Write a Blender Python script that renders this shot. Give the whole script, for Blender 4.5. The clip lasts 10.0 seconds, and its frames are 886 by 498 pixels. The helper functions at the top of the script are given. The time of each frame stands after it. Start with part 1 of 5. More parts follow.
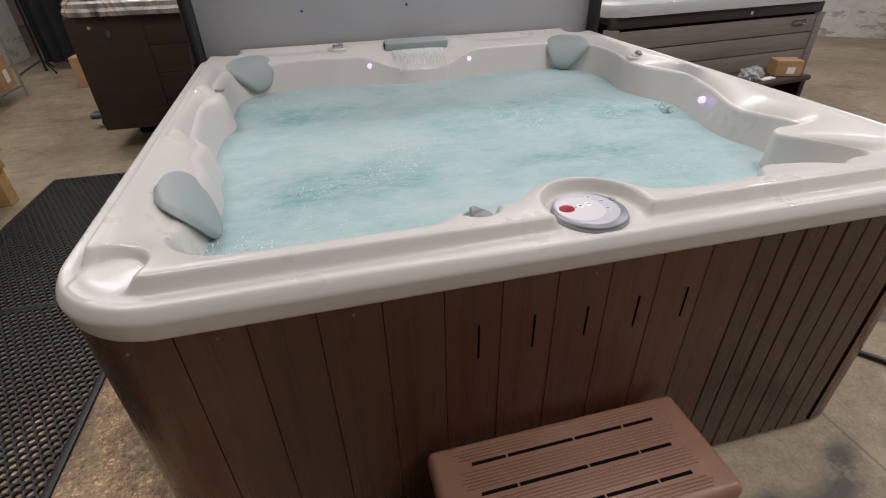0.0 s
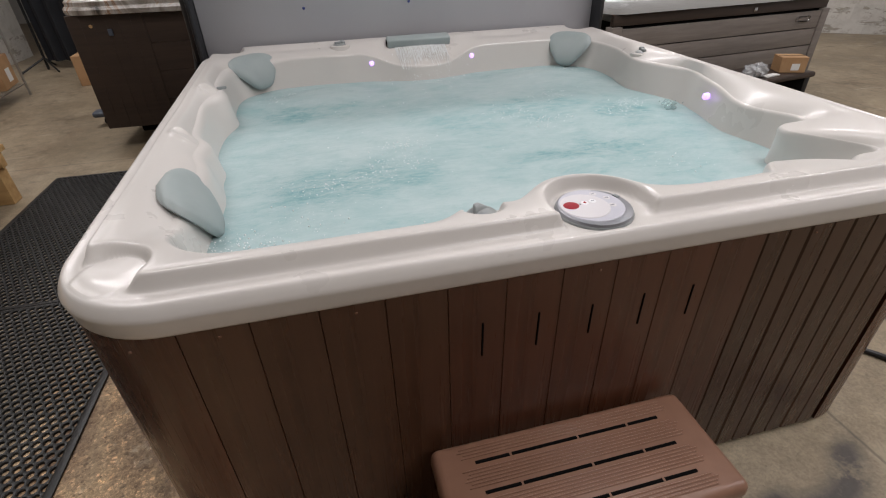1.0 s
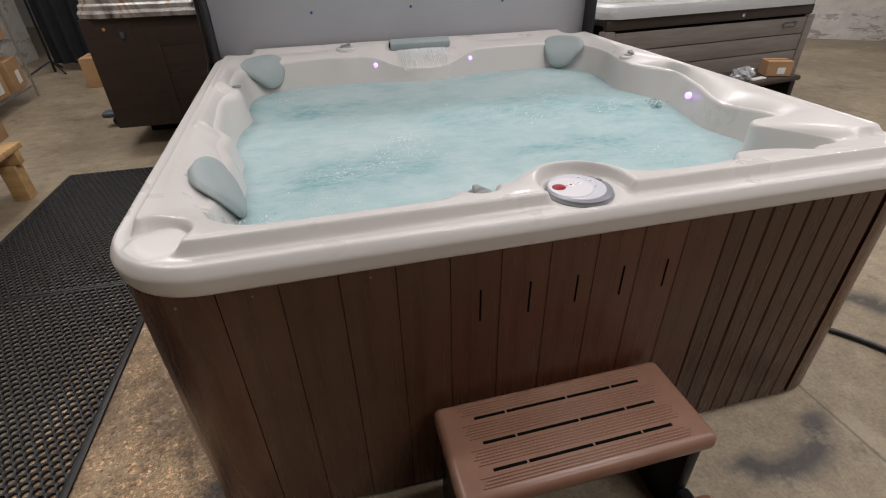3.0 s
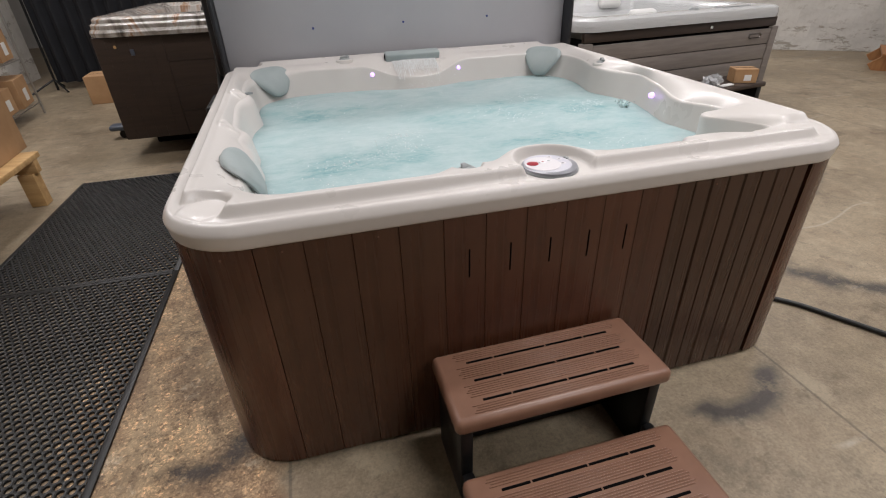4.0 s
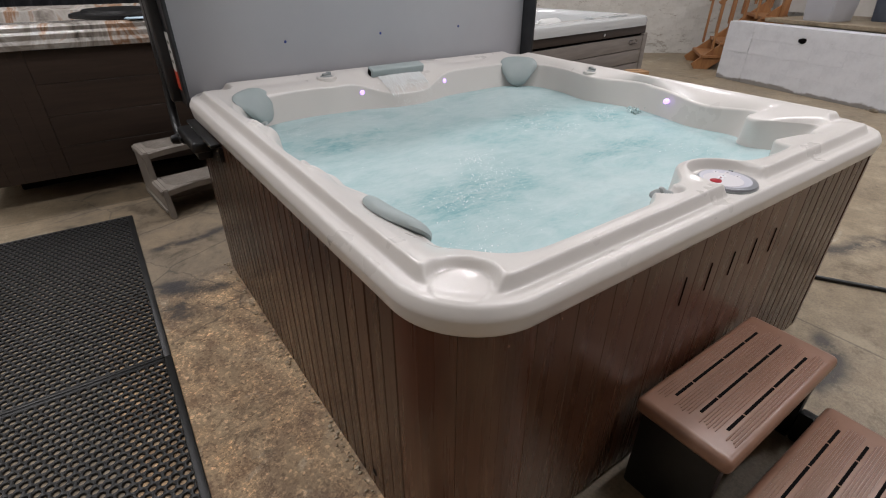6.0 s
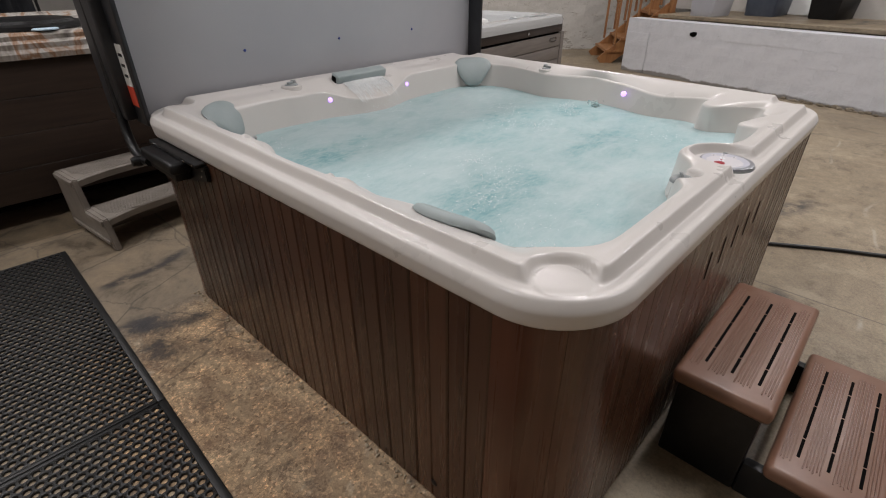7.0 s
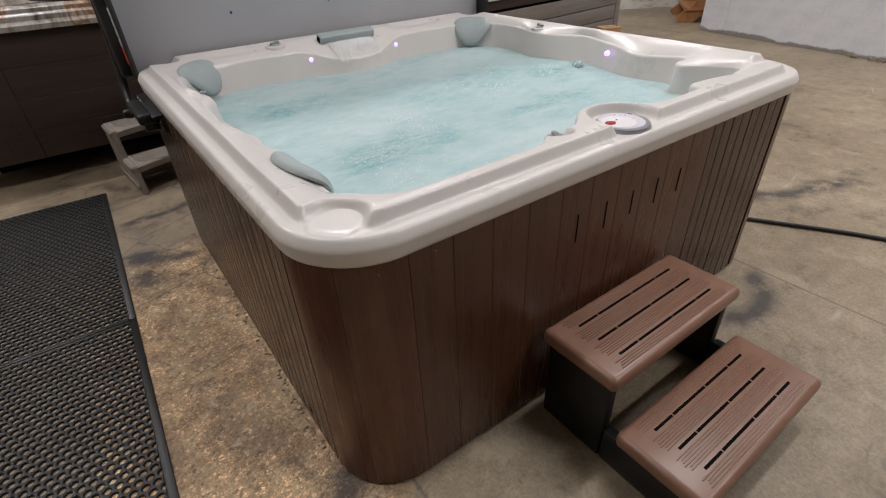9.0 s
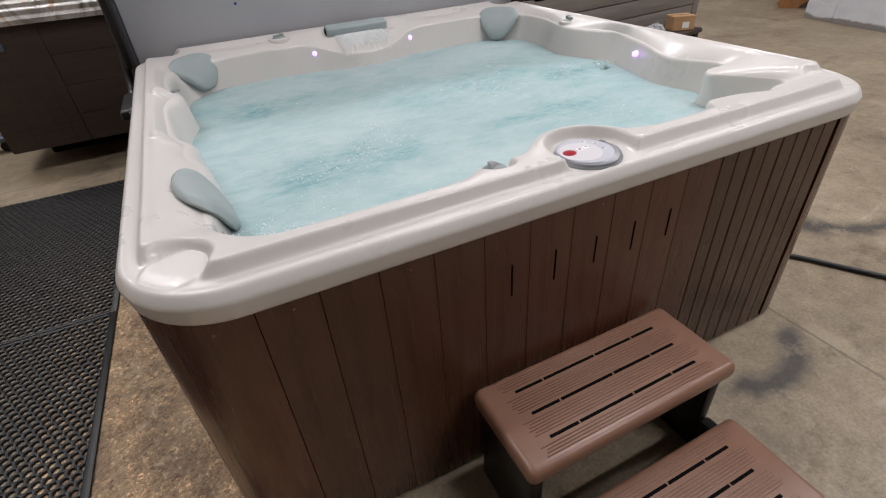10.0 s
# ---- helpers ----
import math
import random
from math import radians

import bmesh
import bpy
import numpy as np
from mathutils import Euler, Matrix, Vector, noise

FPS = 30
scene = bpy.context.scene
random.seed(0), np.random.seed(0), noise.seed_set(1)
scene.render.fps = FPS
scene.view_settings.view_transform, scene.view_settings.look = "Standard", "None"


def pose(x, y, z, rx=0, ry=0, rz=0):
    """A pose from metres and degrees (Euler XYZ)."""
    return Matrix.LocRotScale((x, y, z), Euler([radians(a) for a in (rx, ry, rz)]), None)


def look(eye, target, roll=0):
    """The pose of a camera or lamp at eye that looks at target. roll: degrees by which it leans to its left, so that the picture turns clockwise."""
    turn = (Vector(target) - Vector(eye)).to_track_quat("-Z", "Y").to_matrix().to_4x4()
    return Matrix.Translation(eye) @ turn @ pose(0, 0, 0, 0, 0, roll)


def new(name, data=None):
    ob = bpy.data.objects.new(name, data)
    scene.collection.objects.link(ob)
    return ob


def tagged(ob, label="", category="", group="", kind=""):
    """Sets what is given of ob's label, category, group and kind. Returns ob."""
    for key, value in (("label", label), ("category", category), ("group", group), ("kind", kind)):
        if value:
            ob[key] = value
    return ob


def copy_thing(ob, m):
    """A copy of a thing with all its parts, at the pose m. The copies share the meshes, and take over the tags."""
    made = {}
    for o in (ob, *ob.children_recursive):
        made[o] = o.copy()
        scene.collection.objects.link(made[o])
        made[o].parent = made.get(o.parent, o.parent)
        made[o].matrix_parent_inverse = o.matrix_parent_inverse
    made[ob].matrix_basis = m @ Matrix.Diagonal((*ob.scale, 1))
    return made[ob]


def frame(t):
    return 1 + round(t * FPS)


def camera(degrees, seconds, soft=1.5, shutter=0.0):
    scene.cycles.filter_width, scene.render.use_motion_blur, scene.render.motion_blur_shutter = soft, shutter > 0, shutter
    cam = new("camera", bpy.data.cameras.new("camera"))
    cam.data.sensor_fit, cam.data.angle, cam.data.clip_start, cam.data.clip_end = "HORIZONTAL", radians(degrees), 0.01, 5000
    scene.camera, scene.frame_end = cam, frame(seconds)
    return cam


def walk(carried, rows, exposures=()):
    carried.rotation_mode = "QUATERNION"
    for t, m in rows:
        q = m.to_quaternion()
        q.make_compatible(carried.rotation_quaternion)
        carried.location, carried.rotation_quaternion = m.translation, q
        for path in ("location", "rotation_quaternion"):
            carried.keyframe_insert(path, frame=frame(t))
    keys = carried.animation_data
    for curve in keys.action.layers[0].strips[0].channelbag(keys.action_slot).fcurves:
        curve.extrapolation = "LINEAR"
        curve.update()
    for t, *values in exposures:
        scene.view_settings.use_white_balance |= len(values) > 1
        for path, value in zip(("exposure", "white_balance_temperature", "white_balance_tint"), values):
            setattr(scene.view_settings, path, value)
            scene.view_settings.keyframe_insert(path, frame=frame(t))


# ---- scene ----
cam = camera(85.3, 10.0, 1.1)
PATH = [
    (0, (-0.538, -1.7, 1.372), (-0.139, -0.064, 0.293), -1.5),
    (0.5, (-0.53, -1.691, 1.365), (-0.134, -0.056, 0.284), -1.7),
    (1, (-0.54, -1.695, 1.367), (-0.15, -0.061, 0.282), -1.7),
    (1.5, (-0.551, -1.705, 1.367), (-0.164, -0.069, 0.284), -1.5),
    (2, (-0.548, -1.722, 1.38), (-0.168, -0.085, 0.294), -1.4),
    (3.5, (-0.604, -1.947, 1.384), (-0.188, -0.296, 0.336), -1.7),
    (4, (-0.656, -2.083, 1.387), (-0.218, -0.418, 0.369), -2.0),
    (4.5, (-0.915, -2.137, 1.381), (-0.363, -0.492, 0.387), -0.4),
    (5, (-1.103, -1.975, 1.358), (-0.422, -0.377, 0.367), 0.2),
    (5.5, (-1.258, -1.714, 1.391), (-0.433, -0.199, 0.379), 0.1),
    (7, (-1.694, -1.246, 1.411), (-0.439, -0.055, 0.407), -0.3),
    (7.5, (-1.726, -1.257, 1.405), (-0.453, -0.111, 0.374), -0.3),
    (8, (-1.514, -1.339, 1.358), (-0.312, -0.137, 0.304), -1.5),
    (8.5, (-1.368, -1.512, 1.381), (-0.279, -0.23, 0.3), -2.3),
    (9, (-1.272, -1.739, 1.385), (-0.332, -0.36, 0.283), -3.1),
    (9.5, (-1.016, -1.823, 1.398), (-0.192, -0.377, 0.291), -3.5),
    (10, (-0.794, -1.74, 1.38), (-0.134, -0.235, 0.241), -4.6),
]
walk(cam, [(t, look(eye, target, roll)) for t, eye, target, roll in PATH],
     exposures=[(0, -0.04, 6500, 10), (2, -0.02, 6500, 10), (3.5, 0.04, 6500, 10), (4, 0.2, 6500, 10), (4.5, 0.3, 6480, 10), (5, 0.24, 6400, 10), (5.5, 0.15, 6320, 9),
                (7, -0.08, 6500, 10), (8, -0.1, 6500, 10), (9, 0.1, 6500, 10), (9.5, 0.13, 6480, 10), (10, 0.12, 6350, 10)])

# world, lights
world = bpy.data.worlds.new("world")
scene.world = world
world.use_nodes = True
world.node_tree.nodes["Background"].inputs[0].default_value = (0.8, 0.85, 1.0, 1)
world.node_tree.nodes["Background"].inputs[1].default_value = 0.0
CEILING = 5.2


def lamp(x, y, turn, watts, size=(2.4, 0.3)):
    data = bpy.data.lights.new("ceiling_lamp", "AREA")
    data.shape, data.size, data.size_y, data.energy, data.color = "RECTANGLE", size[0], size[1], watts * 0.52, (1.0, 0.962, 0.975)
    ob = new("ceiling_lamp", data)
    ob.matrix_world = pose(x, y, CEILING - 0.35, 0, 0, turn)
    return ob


# the last lamp is an added, unseen fill for the left back wall
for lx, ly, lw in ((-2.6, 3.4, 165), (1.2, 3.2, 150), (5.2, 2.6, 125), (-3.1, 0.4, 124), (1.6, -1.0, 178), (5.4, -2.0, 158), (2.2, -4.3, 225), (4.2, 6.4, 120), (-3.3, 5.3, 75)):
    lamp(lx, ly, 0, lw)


# ---- materials ----
def mat(name, color, rough=0.5, metal=0.0, coat=0.0, spec=0.5):
    m = bpy.data.materials.new(name)
    m.use_nodes = True
    b = m.node_tree.nodes["Principled BSDF"]
    b.inputs["Base Color"].default_value = (*color, 1)
    b.inputs["Roughness"].default_value = rough
    b.inputs["Metallic"].default_value = metal
    b.inputs["Coat Weight"].default_value = coat
    b.inputs["Specular IOR Level"].default_value = spec
    return m


class Nodes:
    """Short hand for building a node tree round a Principled shader."""

    def __init__(self, m, space="Object"):
        self.t = m.node_tree
        self.b = self.t.nodes["Principled BSDF"]
        c = self.t.nodes.new("ShaderNodeTexCoord")
        self.co = c.outputs[space]

    def scaled(self, sx, sy, sz, src=None):
        n = self.t.nodes.new("ShaderNodeMapping")
        n.inputs["Scale"].default_value = (sx, sy, sz)
        self.t.links.new(src or self.co, n.inputs["Vector"])
        return n.outputs[0]

    def noise(self, scale, detail=4, rough=0.55, src=None, distort=0.0):
        n = self.t.nodes.new("ShaderNodeTexNoise")
        n.inputs["Scale"].default_value = scale
        n.inputs["Detail"].default_value = detail
        n.inputs["Roughness"].default_value = rough
        n.inputs["Distortion"].default_value = distort
        self.t.links.new(src or self.co, n.inputs["Vector"])
        return n.outputs["Fac"]

    def cells(self, scale, src=None):
        """Random grey per Voronoi cell, and the distance to the cell's middle."""
        n = self.t.nodes.new("ShaderNodeTexVoronoi")
        n.inputs["Scale"].default_value = scale
        self.t.links.new(src or self.co, n.inputs["Vector"])
        g = self.t.nodes.new("ShaderNodeSeparateColor")
        self.t.links.new(n.outputs["Color"], g.inputs[0])
        return g.outputs[0], n.outputs["Distance"]

    def ramp(self, fac, *stops):
        n = self.t.nodes.new("ShaderNodeValToRGB")
        e = n.color_ramp.elements
        while len(e) < len(stops):
            e.new(0.5)
        for el, (p, c) in zip(e, stops):
            el.position = p
            el.color = (*c, 1) if isinstance(c, tuple) else (c, c, c, 1)
        self.t.links.new(fac, n.inputs[0])
        return n.outputs[0]

    def mix(self, fac, a, b, mode="MIX"):
        n = self.t.nodes.new("ShaderNodeMix")
        n.data_type, n.blend_type = "RGBA", mode
        for sock, v in ((n.inputs[0], fac), (n.inputs[6], a), (n.inputs[7], b)):
            if isinstance(v, (int, float)):
                sock.default_value = v
            elif isinstance(v, tuple):
                sock.default_value = (*v, 1)
            else:
                self.t.links.new(v, sock)
        return n.outputs[2]

    def math(self, op, a, b=0.0, c=0.0):
        n = self.t.nodes.new("ShaderNodeMath")
        n.operation = op
        for sock, v in zip(n.inputs, (a, b, c)):
            if isinstance(v, (int, float)):
                sock.default_value = v
            else:
                self.t.links.new(v, sock)
        return n.outputs[0]

    def random(self):
        return self.t.nodes.new("ShaderNodeObjectInfo").outputs["Random"]

    def color(self, c):
        self.t.links.new(c, self.b.inputs["Base Color"])
        return self

    def rough(self, r):
        self.t.links.new(r, self.b.inputs["Roughness"])
        return self

    def bump(self, height, strength=0.3, dist=0.002):
        n = self.t.nodes.new("ShaderNodeBump")
        n.inputs["Strength"].default_value = strength
        n.inputs["Distance"].default_value = dist
        self.t.links.new(height, n.inputs["Height"])
        self.t.links.new(n.outputs[0], self.b.inputs["Normal"])
        return self


def speckled(name, a, b, scale, rough=0.5, bump=0.2, dist=0.001, coat=0.0, lo=0.35, hi=0.65, stretch=(1, 1, 1), spec=0.5):
    m = mat(name, a, rough, 0, coat, spec)
    n = Nodes(m)
    s = n.scaled(*stretch)
    f = n.noise(scale, 6, 0.6, s)
    n.color(n.ramp(f, (lo, a), (hi, b)))
    n.bump(n.noise(scale * 3, 4, 0.6, s), bump, dist)
    return m


# pearl acrylic of the shell
M_SHELL = mat("pearl_acrylic", (0.72, 0.68, 0.64), 0.3, 0, 0.2)
n = Nodes(M_SHELL)
n.color(n.ramp(n.noise(2.2, 5), (0.3, (0.605, 0.577, 0.55)), (0.7, (0.618, 0.59, 0.562))))
n.rough(n.ramp(n.noise(3, 5), (0.3, 0.27), (0.75, 0.30)))
n.bump(n.noise(420, 3, 0.7), 0.12, 0.0007)

# dark brown composite planks with vertical grain
M_PLANK = mat("brown_plank", (0.05, 0.024, 0.015), 0.42)
n = Nodes(M_PLANK)
g = n.scaled(42, 42, 1.1)
grain = n.noise(1.6, 6, 0.58, g, 0.2)
base = n.ramp(grain, (0.3, (0.064, 0.0262, 0.0142)), (0.5, (0.078, 0.0322, 0.0176)), (0.72, (0.095, 0.041, 0.0235)))
tone = n.ramp(n.random(), (0.0, (0.84, 0.85, 0.87)), (1.0, (1.14, 1.1, 1.06)))
cloud = n.ramp(n.noise(2.5, 3), (0.3, 0.8), (0.7, 1.2))
own = n.t.nodes.new("ShaderNodeObjectInfo").outputs["Color"]
n.color(n.mix(1.0, n.mix(1.0, n.mix(1.0, base, own, "MULTIPLY"), tone, "MULTIPLY"), cloud, "MULTIPLY"))
n.rough(n.ramp(n.noise(1.2, 6, 0.6, g), (0.3, 0.22), (0.7, 0.34)))
n.bump(grain, 0.08, 0.001)

M_TREAD = mat("brown_plastic", (0.2, 0.095, 0.07), 0.34)
n = Nodes(M_TREAD)
n.color(n.ramp(n.noise(14, 6), (0.3, (0.190, 0.098, 0.063)), (0.7, (0.228, 0.122, 0.081))))
n.bump(n.noise(350, 3), 0.12, 0.001)
M_BLACK = speckled("black_plastic", (0.006, 0.006, 0.0065), (0.010, 0.010, 0.0105), 30, 0.36, spec=0.3)
M_GAP = mat("dark_gap", (0.004, 0.0036, 0.0036), 0.9, 0, 0.0, 0.05)
M_PILLOW = speckled("grey_foam_pillow", (0.30, 0.35, 0.35), (0.34, 0.385, 0.385), 8, 0.5, 0.1)
M_GREY = speckled("grey_valve_plastic", (0.22, 0.24, 0.24), (0.30, 0.32, 0.32), 30, 0.28)
M_CHROME = mat("polished_steel", (0.6, 0.6, 0.6), 0.18, 1.0)
M_PANEL = mat("silver_panel", (0.30, 0.31, 0.34), 0.3, 0.5)
M_PANEL_PALE = mat("pale_panel", (0.62, 0.60, 0.62), 0.35)
M_FASCIA = mat("lavender_panel", (0.50, 0.50, 0.56), 0.35)
M_RED = mat("red_button", (0.30, 0.006, 0.016), 0.4, 0, 0.0, 0.3)
M_INK = mat("white_mark", (0.8, 0.8, 0.82), 0.5)

M_LED = mat("led_lens", (0.8, 0.7, 1.0), 0.2)
b = M_LED.node_tree.nodes["Principled BSDF"]
b.inputs["Emission Color"].default_value = (0.5, 0.26, 1.0, 1)
b.inputs["Emission Strength"].default_value = 1.6

# churned, milky turquoise water: soft milky clouds, clearer rippled pools
M_WATER = mat("churned_water", (0.3, 0.6, 0.6), 0.42, 0, 0.0, 0.12)
n = Nodes(M_WATER)
sepw = M_WATER.node_tree.nodes.new("ShaderNodeSeparateXYZ")
n.t.links.new(n.co, sepw.inputs[0])
wander = n.math("MULTIPLY", n.math("SUBTRACT", n.noise(4.5, 5, 0.6), 0.5), 0.35)


def cloud_at(x, y, rx, ry):
    """1 in the middle of an uneven oval, 0 outside it."""
    dx = n.math("MULTIPLY", n.math("ADD", n.math("SUBTRACT", sepw.outputs[0], x), wander), 1 / rx)
    dy = n.math("MULTIPLY", n.math("ADD", n.math("SUBTRACT", sepw.outputs[1], y), wander), 1 / ry)
    d = n.math("ADD", n.math("MULTIPLY", dx, dx), n.math("MULTIPLY", dy, dy))
    return n.math("MAXIMUM", n.math("SUBTRACT", 1.0, d), 0.0)


def total(*values):
    out = values[0]
    for v in values[1:]:
        out = n.math("ADD", out, v)
    return out


big = n.noise(2.1, 3, 0.45, None, 0.6)
mid = n.noise(8, 5, 0.6, n.scaled(0.8, 1.5, 1), 0.6)
small = n.noise(30, 6, 0.68, n.scaled(0.7, 1.7, 1), 1.0)
soft = total(n.math("MULTIPLY", big, 0.36), n.math("MULTIPLY", mid, 0.36), n.math("MULTIPLY", small, 0.28))
foam = total(cloud_at(-0.55, 0.64, 0.30, 0.22), cloud_at(0.60, 0.66, 0.30, 0.24), cloud_at(0.05, 0.72, 0.24, 0.16))
clear = total(cloud_at(-0.52, -0.32, 0.36, 0.17), cloud_at(0.34, 0.20, 0.26, 0.13), cloud_at(0.64, 0.02, 0.15, 0.14), cloud_at(-0.62, 0.42, 0.24, 0.10), cloud_at(0.30, -0.30, 0.30, 0.10))
torn = n.ramp(n.noise(20, 5, 0.65, n.scaled(0.8, 1.7, 1), 1.0), (0.38, 0.1), (0.60, 1.0))
f = n.math("ADD", soft, n.math("SUBTRACT", n.math("MULTIPLY", foam, 0.07), n.math("MULTIPLY", n.math("MULTIPLY", clear, torn), 0.165)))
wcol = n.ramp(f, (0.27, (0.150, 0.320, 0.345)), (0.37, (0.265, 0.415, 0.430)), (0.46, (0.345, 0.470, 0.480)), (0.54, (0.400, 0.510, 0.518)), (0.66, (0.46, 0.555, 0.56)))
n.color(wcol)
ripple = n.math("MULTIPLY", n.noise(42, 4, 0.6, n.scaled(0.9, 1.6, 1), 0.8), n.math("ADD", 0.35, n.math("MULTIPLY", clear, 1.0)))
n.bump(n.math("ADD", ripple, n.math("MULTIPLY", n.noise(11, 3, 0.5), 0.5)), 0.5, 0.010)

M_FALL = mat("falling_water", (0.93, 0.95, 0.95), 0.06)
n = Nodes(M_FALL)
M_FALL.node_tree.nodes["Principled BSDF"].inputs["Transmission Weight"].default_value = 0.0
n.bump(n.noise(30, 5, 0.6, n.scaled(4, 4, 0.6)), 0.6, 0.01)

# grey vinyl cover lining, black vinyl
M_COVER = mat("grey_vinyl", (0.24, 0.24, 0.27), 0.5)
n = Nodes(M_COVER)
n.color(n.ramp(n.noise(1.7, 5), (0.3, (0.375, 0.375, 0.40)), (0.7, (0.42, 0.42, 0.44))))
n.bump(n.noise(5, 3, 0.4, n.scaled(1, 1, 0.5)), 0.25, 0.012)
M_VINYL = speckled("black_vinyl", (0.011, 0.012, 0.015), (0.02, 0.021, 0.025), 12, 0.42, 0.2, 0.002)
M_BLUE = mat("blue_rivet", (0.03, 0.05, 0.22), 0.35)
M_LABEL = mat("white_label", (0.62, 0.62, 0.6), 0.5)
M_LABEL_RED = mat("red_label", (0.55, 0.06, 0.03), 0.5)

# worn warehouse concrete
M_FLOOR = mat("worn_concrete", (0.3, 0.25, 0.18), 0.5)
n = Nodes(M_FLOOR)
patch = n.noise(0.75, 10, 0.68, None, 0.3)
fine = n.noise(11, 12, 0.78)
col = n.ramp(patch, (0.36, (0.196, 0.155, 0.102)), (0.5, (0.258, 0.208, 0.142)), (0.64, (0.312, 0.257, 0.180)))
col = n.mix(1.0, col, n.ramp(fine, (0.38, 0.80), (0.62, 1.15)), "MULTIPLY")
col = n.mix(1.0, col, n.ramp(n.noise(85, 5, 0.7), (0.36, 0.82), (0.5, 1.0), (0.64, 1.16)), "MULTIPLY")
blotch = n.noise(2.6, 12, 0.74, None, 0.2)
col = n.mix(1.0, col, n.ramp(blotch, (0.36, (0.60, 0.57, 0.54)), (0.44, (0.95, 0.94, 0.93)), (0.60, (1.06, 1.05, 1.03))), "MULTIPLY")
blots = n.ramp(n.noise(5.2, 11, 0.74, n.scaled(1, 1.3, 1), 0.5), (0.585, 0.0), (0.635, 1.0))
col = n.mix(n.math("MULTIPLY", blots, 0.42), col, (0.085, 0.07, 0.052))
bare = n.ramp(n.noise(3.4, 11, 0.76, n.scaled(1.2, 0.9, 1), 0.3), (0.56, 0.0), (0.62, 1.0))
col = n.mix(n.math("MULTIPLY", bare, 0.40), col, (0.40, 0.335, 0.235))
pits = n.ramp(n.noise(48, 4, 0.7), (0.685, 0.0), (0.70, 1.0))
col = n.mix(n.math("MULTIPLY", pits, 0.65), col, (0.05, 0.04, 0.03))
arcs = n.t.nodes.new("ShaderNodeTexWave")
arcs.wave_type, arcs.inputs["Scale"].default_value, arcs.inputs["Distortion"].default_value, arcs.inputs["Detail"].default_value = "RINGS", 0.55, 5.0, 2.0
n.t.links.new(n.co, arcs.inputs["Vector"])
lines = n.math("MULTIPLY", n.ramp(arcs.outputs["Fac"], (0.9965, 0.0), (0.999, 1.0)), n.ramp(n.noise(1.4, 6, 0.7), (0.52, 0.0), (0.58, 1.0)))
col = n.mix(n.math("MULTIPLY", lines, 0.45), col, (0.46, 0.42, 0.35))
rust = n.ramp(n.noise(2.4, 10, 0.74, n.scaled(1.3, 0.8, 1), 0.4), (0.53, 0.0), (0.62, 1.0))
sep = M_FLOOR.node_tree.nodes.new("ShaderNodeSeparateXYZ")
n.t.links.new(n.co, sep.inputs[0])
px, py = sep.outputs[0], sep.outputs[1]


def ridge(value, centre, half, soft):
    """1 where value lies within half of centre, falling off over soft."""
    return n.math("MULTIPLY", n.math("SUBTRACT", half + soft, n.math("ABSOLUTE", n.math("SUBTRACT", value, centre))), 1 / soft)


def clamp01(v):
    return n.math("MINIMUM", n.math("MAXIMUM", v, 0.0), 1.0)


# rough orange-brown strip of floor with exposed stones beside the tub
wob = n.math("MULTIPLY", n.math("SUBTRACT", n.noise(3.0, 9, 0.68), 0.5), 0.6)
strip = n.math("MULTIPLY", clamp01(ridge(n.math("ADD", px, n.math("MULTIPLY", wob, 0.5)), -1.30, 0.36, 0.06)), clamp01(ridge(n.math("ADD", py, wob), -0.45, 1.40, 0.15)))
grit = n.noise(130, 8, 0.8)
pebble, _ = n.cells(165)
pebble2, _ = n.cells(310)
stones = n.ramp(n.noise(2.2, 8, 0.66, n.scaled(1.2, 0.7, 1), 0.4), (0.36, (0.34, 0.230, 0.135)), (0.48, (0.50, 0.355, 0.215)), (0.62, (0.66, 0.50, 0.32)))
stones = n.mix(1.0, stones, n.ramp(pebble, (0.0, (0.60, 0.58, 0.56)), (0.25, (0.88, 0.87, 0.86)), (0.8, (1.08, 1.07, 1.07)), (0.97, (1.5, 1.5, 1.46))), "MULTIPLY")
stones = n.mix(1.0, stones, n.ramp(pebble2, (0.0, 0.82), (0.5, 1.0), (0.97, 1.3)), "MULTIPLY")
stones = n.mix(1.0, stones, n.ramp(n.noise(4.0, 9, 0.7, None, 0.4), (0.37, (0.42, 0.39, 0.37)), (0.46, (0.9, 0.87, 0.84)), (0.58, (1.1, 1.06, 1.0))), "MULTIPLY")
smooth_patch = n.ramp(n.noise(3.3, 8, 0.66, n.scaled(1.4, 0.8, 1), 0.6), (0.46, 0.0), (0.56, 1.0))
slab = n.mix(1.0, (0.42, 0.310, 0.190), n.ramp(fine, (0.36, 0.7), (0.64, 1.25)), "MULTIPLY")
stones = n.mix(n.math("MULTIPLY", smooth_patch, 0.6), stones, slab)
earth = n.ramp(n.noise(3.2, 11, 0.74, n.scaled(1.2, 0.8, 1), 0.5), (0.50, 0.0), (0.57, 1.0))
stones = n.mix(n.math("MULTIPLY", earth, 0.46), stones, n.mix(n.ramp(pebble, (0.3, 0.0), (0.8, 1.0)), (0.12, 0.062, 0.036), (0.21, 0.135, 0.085)))
lime = n.ramp(n.noise(6.5, 10, 0.75, n.scaled(0.9, 1.1, 1), 0.4), (0.56, 0.0), (0.63, 1.0))
stones = n.mix(n.math("MULTIPLY", lime, 0.6), stones, n.mix(n.ramp(pebble, (0.2, 0.0), (0.9, 1.0)), (0.50, 0.40, 0.28), (0.70, 0.60, 0.45)))
chips, _ = n.cells(95)
